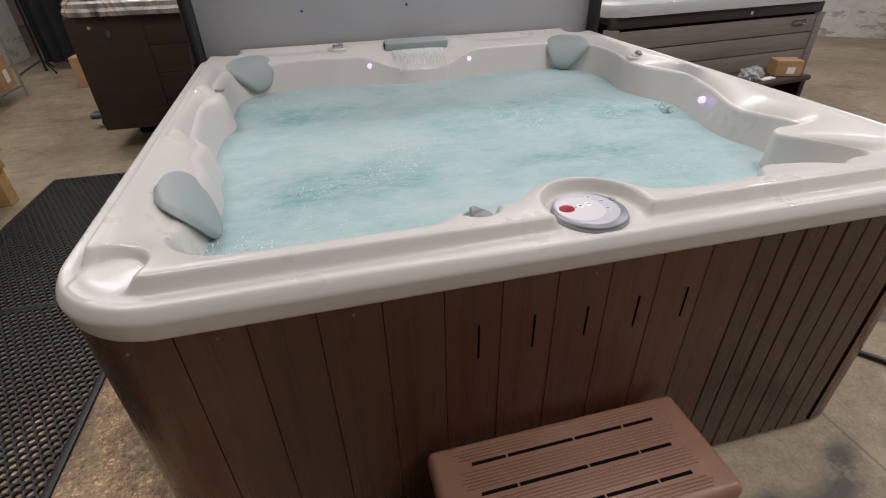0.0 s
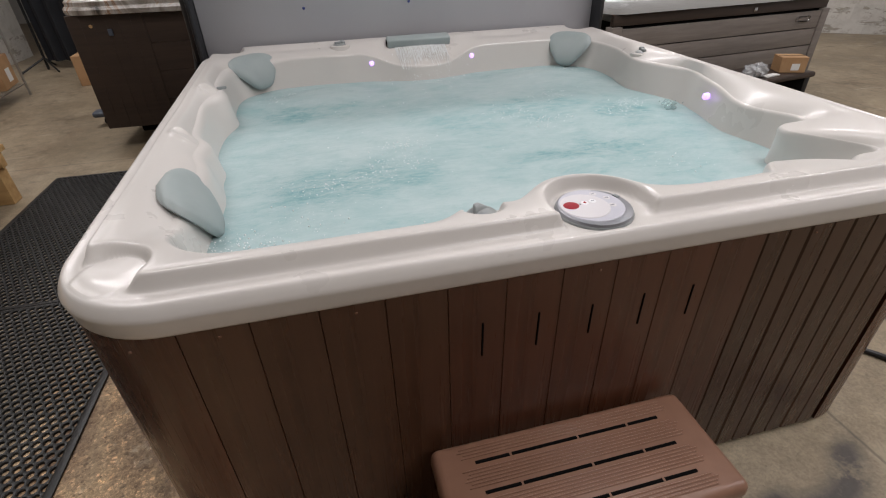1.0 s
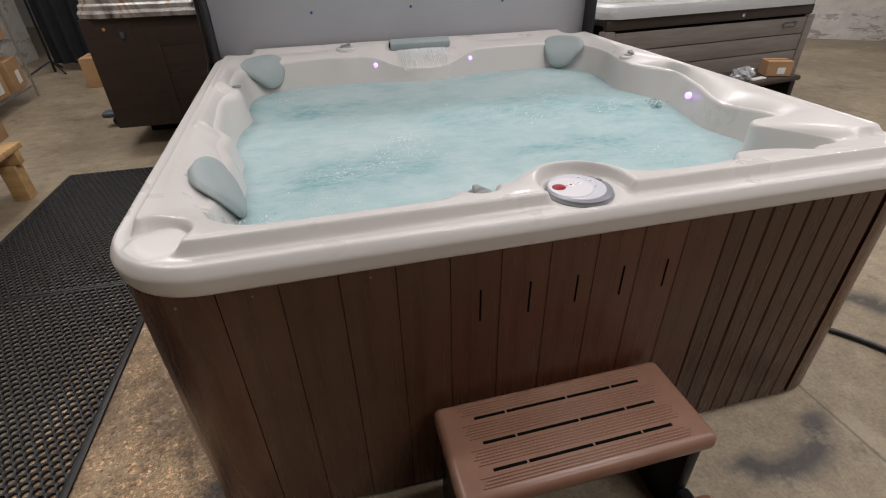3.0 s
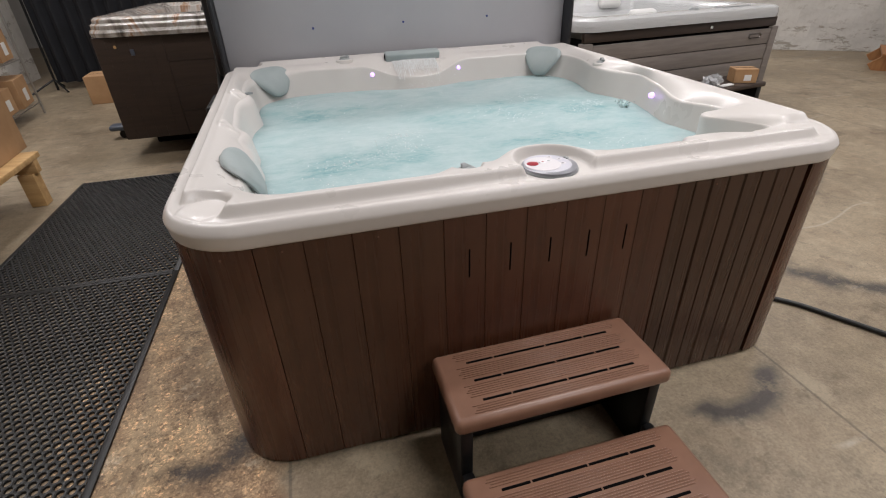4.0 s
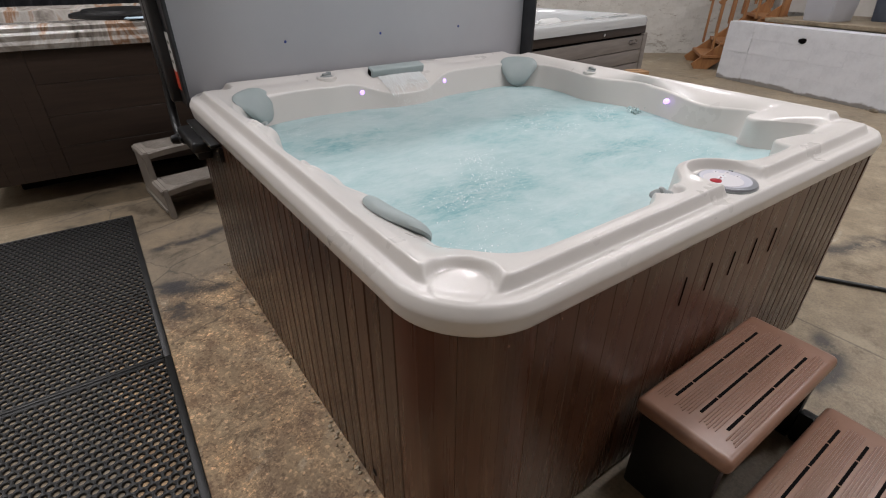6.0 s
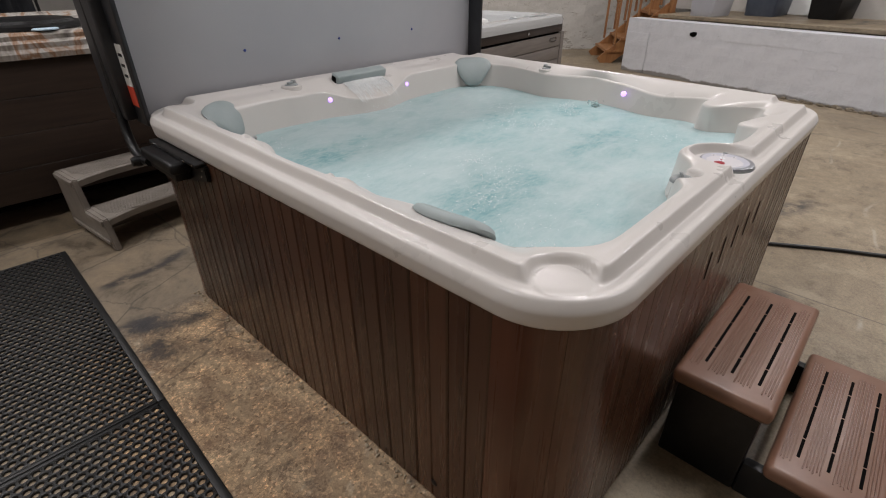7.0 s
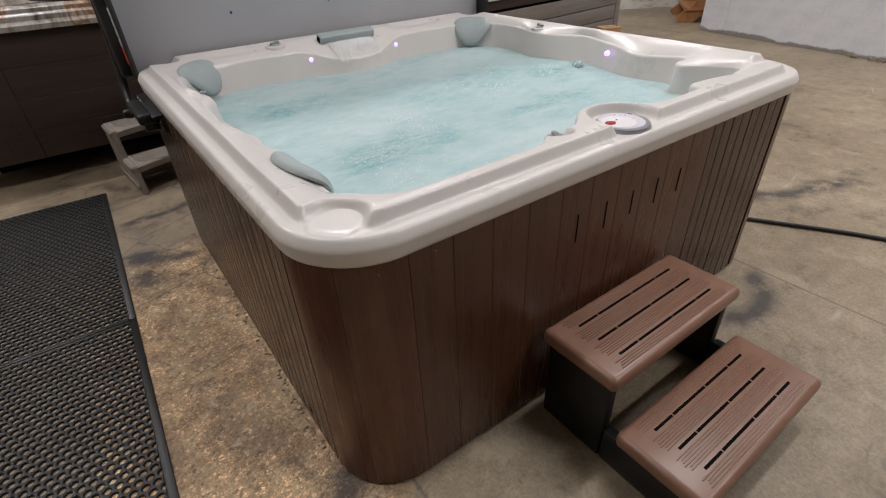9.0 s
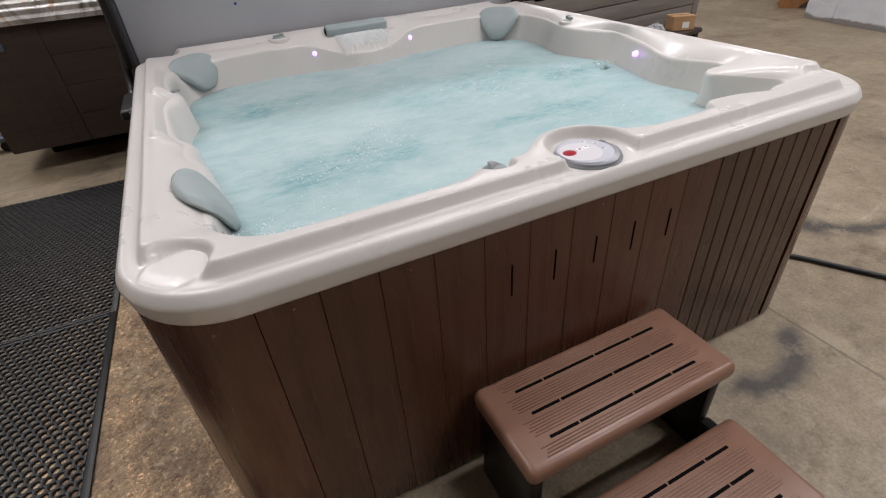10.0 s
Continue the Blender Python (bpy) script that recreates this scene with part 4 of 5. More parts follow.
# waterfall
wf = part("waterfall_spout", box(0.335, 0.060, 0.046, 0.010, 4), M_PILLOW, tub, "grey-green waterfall spout", pose(-0.002, 0.984, 0.918, 16, 0, 0))
part("recess_frame", box(0.341, 0.040, 0.046, 0.006, 2), M_GAP, wf, m=pose(0, 0.002, -0.010))
part("spout_mouth", box(0.31, 0.03, 0.018, 0.003, 2), M_GAP, wf, m=pose(0, -0.012, -0.030))
fall = bmesh.new()
rnd = random.Random(5)
for k in range(210):
    x = -0.135 + 0.27 * (k + rnd.uniform(-2.5, 2.5)) / 209
    rr = rnd.choice((0.0005, 0.0007, 0.0010, 0.0013))
    path = ((0.957, 0.892), (0.93, 0.884), (0.90, 0.868), (0.872, 0.850), (0.846, 0.838), (0.824, 0.815), (0.812, 0.785), (0.806, 0.752))
    pts = [(x + rnd.uniform(-0.004, 0.004), py2 + rnd.uniform(-0.004, 0.004), pz2 + rnd.uniform(-0.003, 0.004)) for py2, pz2 in path[: rnd.choice((2, 2, 3, 3, 4, 4, 5, 6))]]
    pts = [(a, b2, max(c, shell_z(a, b2) + 0.004) if b2 > 0.85 else c) for a, b2, c in pts]
    strand = tube(pts, rr, 6)
    tmp = bpy.data.meshes.new("tmp")
    strand.to_mesh(tmp)
    strand.free()
    fall.from_mesh(tmp)
    bpy.data.meshes.remove(tmp)
for k in range(170):
    x, y = rnd.gauss(0.0, 0.085), rnd.uniform(0.79, 0.93)
    low = shell_z(x, y) if y > 0.85 else 0.752 + 0.9 * max(0.0, y - 0.78)
    bmesh.ops.create_icosphere(fall, subdivisions=1, radius=rnd.choice((0.0009, 0.0013, 0.0018, 0.0026)), matrix=Matrix.Translation((x, y, low + rnd.uniform(0.002, 0.016))))
fw = part("waterfall", fall, M_FALL, None)
tagged(fw, "thin ragged sheet of water falling from the spout", "water", kind="stuff")

# ---- cover and lifter ----
cover = thing("tub_cover", "folded grey and black vinyl tub cover standing upright behind the tub", "cover", at=pose(0, 0, 0))
part("lining", box(2.14, 0.012, 1.090, 0.004, 2, (0.0, 1.1275, 1.405)), M_COVER, cover, "grey vinyl lining")
part("foam_half", span(-1.075, 1.075, 1.134, 1.235, 0.932, 1.95, 0.02, 3), M_VINYL, cover, "black vinyl half")
part("foam_half", span(-1.075, 1.075, 1.245, 1.350, 0.932, 1.95, 0.02, 3), M_VINYL, cover, "black vinyl half")
part("edge_flap", span(-1.092, -1.072, 1.015, 1.34, 0.85, 1.95, 0.006, 2), M_VINYL, cover)
part("edge_flap", span(-1.135, -1.073, 1.12, 1.345, 0.86, 1.95, 0.012, 3), M_VINYL, cover)
part("edge_flap", span(1.066, 1.086, 1.015, 1.34, 0.85, 1.95, 0.006, 2), M_VINYL, cover)
rv = None
for k in range(3):
    m = pose(-0.56 + 0.545 * k, 1.1205, 1.085 + 0.006 * k, 90)
    if rv is None:
        rv = part("rivet", lathe([(0, 0.004), (0.005, 0.003), (0.007, 0), (0, -0.003)], 16), M_BLUE, cover, m=m)
    else:
        again("rivet", rv, cover, m)

lifter = thing("cover_lifter", "black metal cover lifter bracket with bent tube arm", "cover lifter", at=pose(0, 0, 0))
plate, pv = loops([[(x, y, z) for y, z in ((0.505, 0.800), (0.505, 0.742), (0.60, 0.722), (0.80, 0.675), (0.93, 0.655), (0.985, 0.70), (0.985, 0.800))] for x in (-1.093, -1.074)])
plate.faces.new(pv[0])
plate.faces.new(pv[1])
bmesh.ops.recalc_face_normals(plate, faces=plate.faces[:])
bmesh.ops.bevel(plate, geom=plate.edges[:], offset=0.004, segments=2, affect="EDGES")
part("bracket", plate, M_BLACK, lifter)
part("top_rail", span(-1.118, -1.078, 0.52, 0.975, 0.796, 0.812, 0.005, 2), M_BLACK, lifter)
part("pivot_block", joined(span(-1.168, -1.090, 0.63, 0.95, 0.752, 0.797, 0.014, 3), span(-1.150, -1.088, 0.66, 0.94, 0.715, 0.756, 0.010, 2)), M_BLACK, lifter)
part("arm", tube(curve_points([(-1.150, 0.92, 0.738), (-1.152, 1.03, 0.728), (-1.146, 1.13, 0.775), (-1.136, 1.185, 0.88), (-1.125, 1.21, 1.06), (-1.115, 1.24, 1.5), (-1.115, 1.24, 1.95)]), 0.019, 14), M_BLACK, lifter)
part("knob", lathe([(0, 0.03), (0.018, 0.026), (0.024, 0.0), (0.018, -0.026), (0, -0.03)], 20), M_BLACK, lifter, m=pose(-1.17, 1.00, 0.726, 0, 90, 0))
for k in range(6):
    part("bolt", lathe([(0, 0.004), (0.006, 0.003), (0.007, 0), (0, -0.002)], 12), M_CHROME, lifter, m=pose(-1.1175, 0.55 + 0.075 * k, 0.804, 0, -90, 0) @ Matrix.Diagonal((0.6, 0.6, 1, 1)))
for k in range(2):
    part("bolt", lathe([(0, 0.004), (0.006, 0.003), (0.007, 0), (0, -0.002)], 12), M_CHROME, lifter, m=pose(-1.0945, 0.525 + 0.02 * k, 0.785 - 0.028 * k, 0, -90, 0) @ Matrix.Diagonal((0.6, 0.6, 1, 1)))
wl = part("warning_label", box(0.002, 0.08, 0.16), M_LABEL, cover, "white and red warning label", pose(-1.0932, 1.085, 1.085, 0, 0, 0), smooth=False)
part("red_band", box(0.002, 0.08, 0.08), M_LABEL_RED, wl, "red end of the label", pose(0, 0, -0.12), smooth=False)
for k in range(3):
    part("print_bar", box(0.002, 0.045, 0.012), M_BLACK, wl, m=pose(-0.0004, 0, 0.04 - 0.04 * k), smooth=False)


# ---- brown steps ----
def step_unit(name, label, frame_mat, tread_mat, at, w=0.66, d=0.272, rises=(0.18, 0.36), group=""):
    unit = thing(name, label, "steps", group, at=at)
    for k, (zt, y0) in enumerate(zip(rises[::-1], (0.0, -0.300))):
        yc = y0 - d / 2
        body = box(w, d, 0.054, 0.020, 4, (0, yc, zt - 0.027))
        tr = part("tread", body, tread_mat, unit)
        slot_y = [yc + d * f for f in (0.27, 0.0, -0.27)]
        ends = (-0.235, 0.235)
        for sy in slot_y:
            part("slot", box(ends[1] - ends[0], 0.0085, 0.003, 0.0014, 1, (-0.0, sy, zt + 0.0002)), M_GAP, tr)
            for f in (-0.15, 0.02, 0.15):
                part("slot_bridge", box(0.005, 0.011, 0.002, 0, 1, (f, sy, zt + 0.0012)), tread_mat, tr, smooth=False)
        rib = None
        for r in range(29):
            yy = yc - d / 2 + 0.024 + r * (d - 0.048) / 28
            if min(abs(yy - s) for s in slot_y) < 0.013:
                continue
            m = pose(0.006 * ((r % 3) - 1), yy, zt + 0.0009)
            if rib is None:
                rib = part("rib", box(w - 0.13, 0.0040, 0.0032, 0.0012, 1), tread_mat, tr, m=m)
            else:
                again("rib", rib, tr, m)
    # side frames, stepped, and cross panels
    hi, lo = rises[1] - 0.05, rises[0] - 0.05
    for sx in (-1, 1):
        x0 = sx * (w / 2 - 0.035)
        part("side_panel", joined(span(x0 - 0.02, x0 + 0.02, -d + 0.02, -0.02, 0.0, hi, 0.01), span(x0 - 0.019, x0 + 0.019, -0.300 - d + 0.025, -d + 0.02, 0.0, lo, 0.01)), frame_mat, unit)
    part("back_rail", span(-w / 2 + 0.05, w / 2 - 0.05, -0.05, -0.03, 0.0, 0.10, 0.004), frame_mat, unit)
    return unit


step_unit("spa_steps", "two-tread brown plastic spa steps with black sides", M_BLACK, M_TREAD, pose(-0.095, -1.008, 0))


def moulded_steps(label, material, at, w=0.66, depth=0.60):
    """One-piece plastic steps: stepped side walls with sunk panels and a foot rail, and ribbed treads with bowed fronts."""
    unit = thing("spa_steps", label, "steps", at=at)
    side = [(0.0, 0.0), (0.0, 0.36), (-0.275, 0.36), (-0.312, 0.185), (-depth + 0.05, 0.185), (-depth, 0.0), (-depth + 0.055, 0.0), (-depth + 0.07, 0.035), (-0.07, 0.035), (-0.055, 0.0)]
    for sx in (-1, 1):
        x0, x1 = sx * w / 2, sx * (w / 2 - 0.035)
        bm, vs = loops([[(x, y, z) for y, z in side] for x in (x0, x1)])
        bm.faces.new(vs[0])
        bm.faces.new(vs[1])
        bmesh.ops.recalc_face_normals(bm, faces=bm.faces[:])
        bmesh.ops.bevel(bm, geom=bm.edges[:], offset=0.006, segments=2, affect="EDGES")
        wall = part("side_panel", bm, material, unit)
        part("foot_rail", span(min(x0, x0 + sx * 0.012), max(x0, x0 + sx * 0.012), -depth + 0.03, -0.05, 0.036, 0.062, 0.004, 2), material, wall)
        part("rim_band", span(min(x0, x0 + sx * 0.008), max(x0, x0 + sx * 0.008), -0.268, -0.005, 0.318, 0.352, 0.003, 2), material, wall)
        part("rim_band", span(min(x0, x0 + sx * 0.008), max(x0, x0 + sx * 0.008), -depth + 0.06, -0.32, 0.145, 0.177, 0.003, 2), material, wall)
    for zt, ya, yb in ((0.362, 0.0, -0.285), (0.187, -0.285, -depth + 0.045)):
        top = []
        for k in range(25):
            u = -1 + 2 * k / 24
            bow = 0.055 * (1 - u * u)
            top.append([((w / 2 - 0.03) * u, ya - 0.005, zt), ((w / 2 - 0.03) * u, yb + bow + 0.010, zt), ((w / 2 - 0.03) * u, yb + bow, zt - 0.010), ((w / 2 - 0.03) * u, yb + bow, zt - 0.045), ((w / 2 - 0.03) * u, yb + bow + 0.02, zt - 0.045), ((w / 2 - 0.03) * u, ya - 0.005, zt - 0.030)])
        bm, vs = loops(top)
        bm.faces.new(vs[0])
        bm.faces.new(vs[-1])
        bmesh.ops.recalc_face_normals(bm, faces=bm.faces[:])
        tread = part("tread", bm, material, unit)
        for r in range(13):
            part("rib", box(w - 0.10 - 0.018 * max(0, r - 8), 0.006, 0.003, 0.001, 1, (0, ya - 0.02 - r * 0.0165, zt + 0.001)), material, tread)
    part("back_wall", span(-w / 2 + 0.03, w / 2 - 0.03, -0.30, -0.285, 0.02, 0.16, 0.003), material, unit)
    return unit


moulded_steps("two-tread grey moulded plastic spa steps beside the tub cover", M_GREYSTEP, pose(-0.985, 2.43, 0, 0, 0, 6.5))


# ---- rubber mats ----
def mat_bm(w, l, pitch=0.033, row=0.0295, hole=0.0122, t=0.0080):
    bm = bmesh.new()
    border = 0.014
    nx, ny = int((w - 2 * border) / pitch), int((l - 2 * border) / row)
    x0, y0 = -nx * pitch / 2, -ny * row / 2
    k8 = [(math.cos(math.pi / 4 * k + math.pi / 8), math.sin(math.pi / 4 * k + math.pi / 8)) for k in range(8)]
    for j in range(ny):
        off = pitch / 4 * (1 if j % 2 else -1)
        for i in range(nx):
            cx, cy = x0 + (i + 0.5) * pitch + off, y0 + (j + 0.5) * row
            hx, hy = pitch / 2, row / 2
            sq = [(hx, hy * 0.5), (hx * 0.5, hy), (-hx * 0.5, hy), (-hx, hy * 0.5), (-hx, -hy * 0.5), (-hx * 0.5, -hy), (hx * 0.5, -hy), (hx, -hy * 0.5)]
            inn = [bm.verts.new((cx + hole * c, cy + hole * s, t)) for c, s in k8]
            lip = [bm.verts.new((cx + hole * 1.10 * c, cy + hole * 1.10 * s, t + 0.0010)) for c, s in k8]
            low = [bm.verts.new((cx + hole * 0.9 * c, cy + hole * 0.9 * s, 0.001)) for c, s in k8]
            out = [bm.verts.new((cx + sx, cy + sy, t)) for sx, sy in sq]
            cor = [bm.verts.new((cx + sx * hx, cy + sy * hy, t)) for sx, sy in ((1, 1), (-1, 1), (-1, -1), (1, -1))]
            for k in range(8):
                n2 = (k + 1) % 8
                bm.faces.new((lip[k], out[k], out[n2], lip[n2]))
                bm.faces.new((inn[k], lip[k], lip[n2], inn[n2]))
                bm.faces.new((low[k], inn[k], inn[n2], low[n2]))
            for c, k in zip(cor, (0, 2, 4, 6)):
                bm.faces.new((out[k], c, out[k + 1]))
    ex = nx * pitch / 2 - pitch / 4 + 0.001
    ey = ny * row / 2
    for a in ((-w / 2, -ex, -l / 2, l / 2), (ex, w / 2, -l / 2, l / 2)):
        b3 = span(a[0], a[1], a[2], a[3], 0.0, t + 0.0012, 0.004, 2)
        bm = joined(bm, b3)
    for a in ((-ex, ex, -l / 2, -ey), (-ex, ex, ey, l / 2)):
        bm = joined(bm, span(a[0], a[1], a[2], a[3], 0.0, t + 0.0012, 0.004, 2))
    return bm


MW, ML = 1.0, 1.60
rm = part("rubber_mat", mat_bm(MW, ML), M_RUBBER, None, m=pose(-1.965, 1.225, 0, 0, 0, -1.0))
tagged(rm, "black rubber drainage mat with round holes on the floor", "mat", "mats beside the tub")
copy_thing(rm, pose(-1.965, 1.225, 0, 0, 0, -1.0) @ pose(0, -1.602, 0))

# ---- background: dark tub on a dolly ----
ltub = thing("wrapped_hot_tub", "dark brown hot tub with marbled shell in clear wrap", "hot tub", at=pose(-1.11, 3.60, 0, 0, 0, -1))
LW, LD, LZ0, LZ1 = 2.16, 2.10, 0.165, 0.97
part("inner_body", span(-LW / 2 + 0.05, LW / 2 - 0.05, -LD / 2 + 0.05, LD / 2 - 0.05, LZ0, LZ1 - 0.2), M_GAP, ltub)
xw = -LW / 2
for k in range(6):
    b4 = span(xw, xw + 0.083 - 0.0002, -LD / 2, -LD / 2 + 0.03, LZ0, LZ1, 0.0008, 1)
    part("plank", b4, M_DARKBOARD, ltub)
    xw += 0.083
for side in (-1, 1):
    for k in range(12):
        part("plank", span(side * LW / 2 - 0.015, side * LW / 2 + 0.015, -LD / 2 + 0.03 + k * 0.17, -LD / 2 + 0.03 + (k + 1) * 0.17 - 0.003, LZ0, LZ1, 0.003), M_DARKBOARD, ltub)
for k in range(4):
    h4 = (LZ1 - LZ0) / 4
    part("board", span(xw, LW / 2, -LD / 2 + 0.004, -LD / 2 + 0.03, LZ0 + k * h4, LZ0 + (k + 1) * h4 - 0.0025, 0.002, 1), M_DARKBOARD, ltub)
rim = []
for ins, z in ((-0.01, LZ1), (-0.035, LZ1 + 0.005), (-0.04, LZ1 + 0.035), (-0.028, LZ1 + 0.055), (-0.02, LZ1 + 0.058), (-0.022, LZ1 + 0.085), (-0.008, LZ1 + 0.10), (0.0, LZ1 + 0.102), (0.0, LZ1 + 0.125), (0.02, LZ1 + 0.14), (0.16, LZ1 + 0.145), (0.22, LZ1 + 0.11), (0.26, LZ1 - 0.1), (0.5, LZ1 - 0.15)):
    ring = []
    hx, hy, rr = LW / 2 - ins, LD / 2 - ins, max(0.05, 0.16 - ins)
    for qx, qy, a0 in ((1, 1, 0), (-1, 1, 90), (-1, -1, 180), (1, -1, 270)):
        for s in range(9):
            a = radians(a0 + 90 * s / 8)
            ring.append((qx * (hx - rr) + rr * math.cos(a), qy * (hy - rr) + rr * math.sin(a), z))
    rim.append(ring)
rb2, rv2 = loops(rim)
rb2.faces.new(rv2[-1])
part("shell", rb2, M_MARBLE, ltub, "marbled cream and brown shell under glossy wrap")
part("lock", box(0.03, 0.012, 0.045, 0.004, 2, (-0.82, -LD / 2 - 0.005, LZ1 - 0.115)), M_DOLLY, ltub)
part("cap", lathe([(0, 0.004), (0.010, 0.003), (0.012, 0), (0, -0.003)], 16), M_TIMBER, ltub, m=pose(-0.935, -LD / 2 - 0.001, LZ1 - 0.07, 90))
dolly = thing("tub_dolly", "blue-grey dolly on castors under the wrapped tub", "dolly", at=pose(-1.06, 3.52, 0))
part("deck", span(-0.95, 1.0, -0.85, 0.95, 0.09, 0.164, 0.01), M_GAP, dolly)
for by in (-0.23, 0.8):
    part("outrigger", span(-1.36, -0.9, by - 0.04, by + 0.04, 0.095, 0.128, 0.006), M_BLACK, dolly)
for qx, qy in ((-1.40, -0.23), (1.0, -0.8), (1.0, 0.8), (-1.40, 0.8)):
    part("castor", lathe([(0, 0.018), (0.035, 0.018), (0.04, 0.01), (0.04, -0.01), (0.035, -0.018), (0, -0.018)], 24), M_BLACK, dolly, m=pose(qx, qy, 0.04, 90))
    part("fork", span(qx - 0.10, qx + 0.08, qy - 0.07, qy + 0.07, 0.085, 0.135, 0.02, 3), M_DOLLY, dolly)

lid = part("round_lid", lathe([(0, 0.05), (0.20, 0.05), (0.25, 0.045), (0.26, 0.03), (0.30, 0.028), (0.33, 0.02), (0.335, 0.0), (0, 0.0)], 48), M_BLACK, None, m=pose(-1.08, 2.92, LZ1 + 0.146))
tagged(lid, "flat round black plastic lid lying on the wrapped tub", "lid")
disc = part("pale_disc", lathe([(0, 0.012), (0.06, 0.012), (0.075, 0.006), (0.075, 0.0), (0, 0.0)], 36), mat("pale_blue_plastic", (0.45, 0.58, 0.68), 0.4), None, m=pose(-1.05, 2.62, LZ1 + 0.146))
tagged(disc, "small pale blue plastic disc on the wrapped tub", "disc")

# ---- background: grey tub ----
rtub = thing("grey_hot_tub", "grey horizontal-board hot tub with white shell in clear wrap", "hot tub", at=pose(2.72, 3.02, 0, 0, 0, 6))
RW = 2.32
part("inner_body", span(-RW / 2 + 0.04, RW / 2 - 0.04, -1.02, 1.02, 0.0, 0.55), M_GAP, rtub)
for k in range(5):
    part("board", span(-RW / 2 + 0.1, RW / 2 - 0.09, -1.06, -1.03, 0.03 + k * 0.144, 0.03 + (k + 1) * 0.144 - 0.008, 0.003), M_GREYBOARD, rtub)
for x0, x1 in ((-RW / 2, -RW / 2 + 0.095), (RW / 2 - 0.085, RW / 2)):
    part("corner_post", span(x0, x1, -1.068, -0.98, 0.0, 0.76, 0.006), M_GREYBOARD, rtub)
for k in range(5):
    part("board", span(RW / 2 - 0.03, RW / 2, -0.97, 1.02, 0.03 + k * 0.144, 0.03 + (k + 1) * 0.144 - 0.008, 0.003), M_GREYBOARD, rtub)
part("backing_board", span(-RW / 2 + 0.02, RW / 2 - 0.02, -1.028, -1.022, 0.0, 0.842), M_GAP, rtub)
part("top_rail", span(-RW / 2 + 0.02, RW / 2 - 0.02, -1.045, -1.0, 0.765, 0.845, 0.004), M_DARKBOARD, rtub)
part("badge", box(0.034, 0.008, 0.03, 0.003, 2, (0.28, -1.05, 0.80)), M_CHROME, rtub)
lg = part("name_plate", box(0.16, 0.006, 0.045, 0.016, 3, (RW / 2 - 0.30, -1.062, 0.69)), M_CHROME, rtub, "small silver oval name plate")
part("plate_face", box(0.13, 0.004, 0.028, 0.008, 2, (RW / 2 - 0.30, -1.065, 0.69)), M_GREYBOARD, lg)
rim = []
for ins, z in ((0.0, 0.845), (-0.03, 0.85), (-0.035, 0.90), (-0.02, 0.935), (0.01, 0.95), (0.14, 0.955), (0.19, 0.94), (0.22, 0.90), (0.27, 0.82), (0.42, 0.79), (0.46, 0.70), (0.6, 0.66)):
    ring = []
    hx, hy, rr = RW / 2 - ins, 1.05 - ins, max(0.05, 0.14 - ins)
    for qx, qy, a0 in ((1, 1, 0), (-1, 1, 90), (-1, -1, 180), (1, -1, 270)):
        for s in range(9):
            a = radians(a0 + 90 * s / 8)
            ring.append((qx * (hx - rr) + rr * math.cos(a), qy * (hy - rr) + rr * math.sin(a), z))
    rim.append(ring)
rb2, rv2 = loops(rim)
rb2.faces.new(rv2[-1])
part("shell", rb2, M_WRAPPED, rtub, "white shell under glossy stretch wrap")
for hx, hy, tn in ((-0.35, -0.80, 180), (0.55, 0.80, 0), (-0.6, 0.80, 0)):
    part("head_pillow", box(0.30, 0.10, 0.13, 0.045, 4), M_LABEL, rtub, "pale grey foam head pillow", pose(hx, hy, 0.915, 20 if tn else -20, 0, 0))
part("valve", lathe([(0, 0.02), (0.03, 0.018), (0.045, 0.008), (0.05, 0), (0, -0.004)], 28), M_GREY, rtub, m=pose(0.15, -0.92, 0.955))
part("rail_pad", box(0.36, 0.10, 0.02, 0.008, 2, (0.62, -0.93, 0.96)), M_WRAPPED, rtub)

# brown step with things on it, in front of the grey tub
bs = thing("side_step", "dark brown single step in front of the grey tub", "step", at=pose(2.98, 1.66, 0, 0, 0, 8))
part("tread", span(-0.42, 0.42, -0.20, 0.18, 0.33, 0.375, 0.02, 3), M_DARKBOARD, bs)
for sx in (-0.36, 0.36):
    part("leg", span(sx - 0.03, sx + 0.03, -0.18, 0.16, 0.0, 0.33, 0.006), M_BLACK, bs)


def carton(label, sx, sy, sz, at, tape=True):
    c = thing("cardboard_box", label, "box", at=at)
    part("carton", box(sx, sy, sz, 0.004, 1, (0, 0, sz / 2)), M_CARD, c)
    if tape:
        part("shipping_label", box(sx * 0.3, 0.002, sz * 0.42, 0, 1, (sx * 0.08, -sy / 2 - 0.0012, sz * 0.38)), M_PAPER, c, smooth=False)
    part("flap_seam", box(sx * 0.98, 0.006, 0.002, 0, 1, (0, 0, sz + 0.0005)), M_GAP, c, smooth=False)
    return c


carton("small brown cardboard box with white label on the dark step", 0.20, 0.15, 0.12, pose(3.22, 1.62, 0.375, 0, 0, -22))
carton("brown cardboard box with a shipping label on the floor", 0.62, 0.42, 0.33, pose(-2.98, 5.26, 0, 0, 0, 4))
bag = bmesh.new()
bmesh.ops.create_icosphere(bag, subdivisions=4, radius=0.07)
for v in bag.verts:
    f = 1 + 0.35 * noise.noise(v.co * 28) + 0.2 * noise.noise(v.co * 60)
    v.co = Vector((v.co.x * 1.25 * f, v.co.y * f, max(-0.045, v.co.z * 0.8 * f)))
pb = part("plastic_bag", bag, M_BAG, None, m=pose(2.84, 1.56, 0.421))
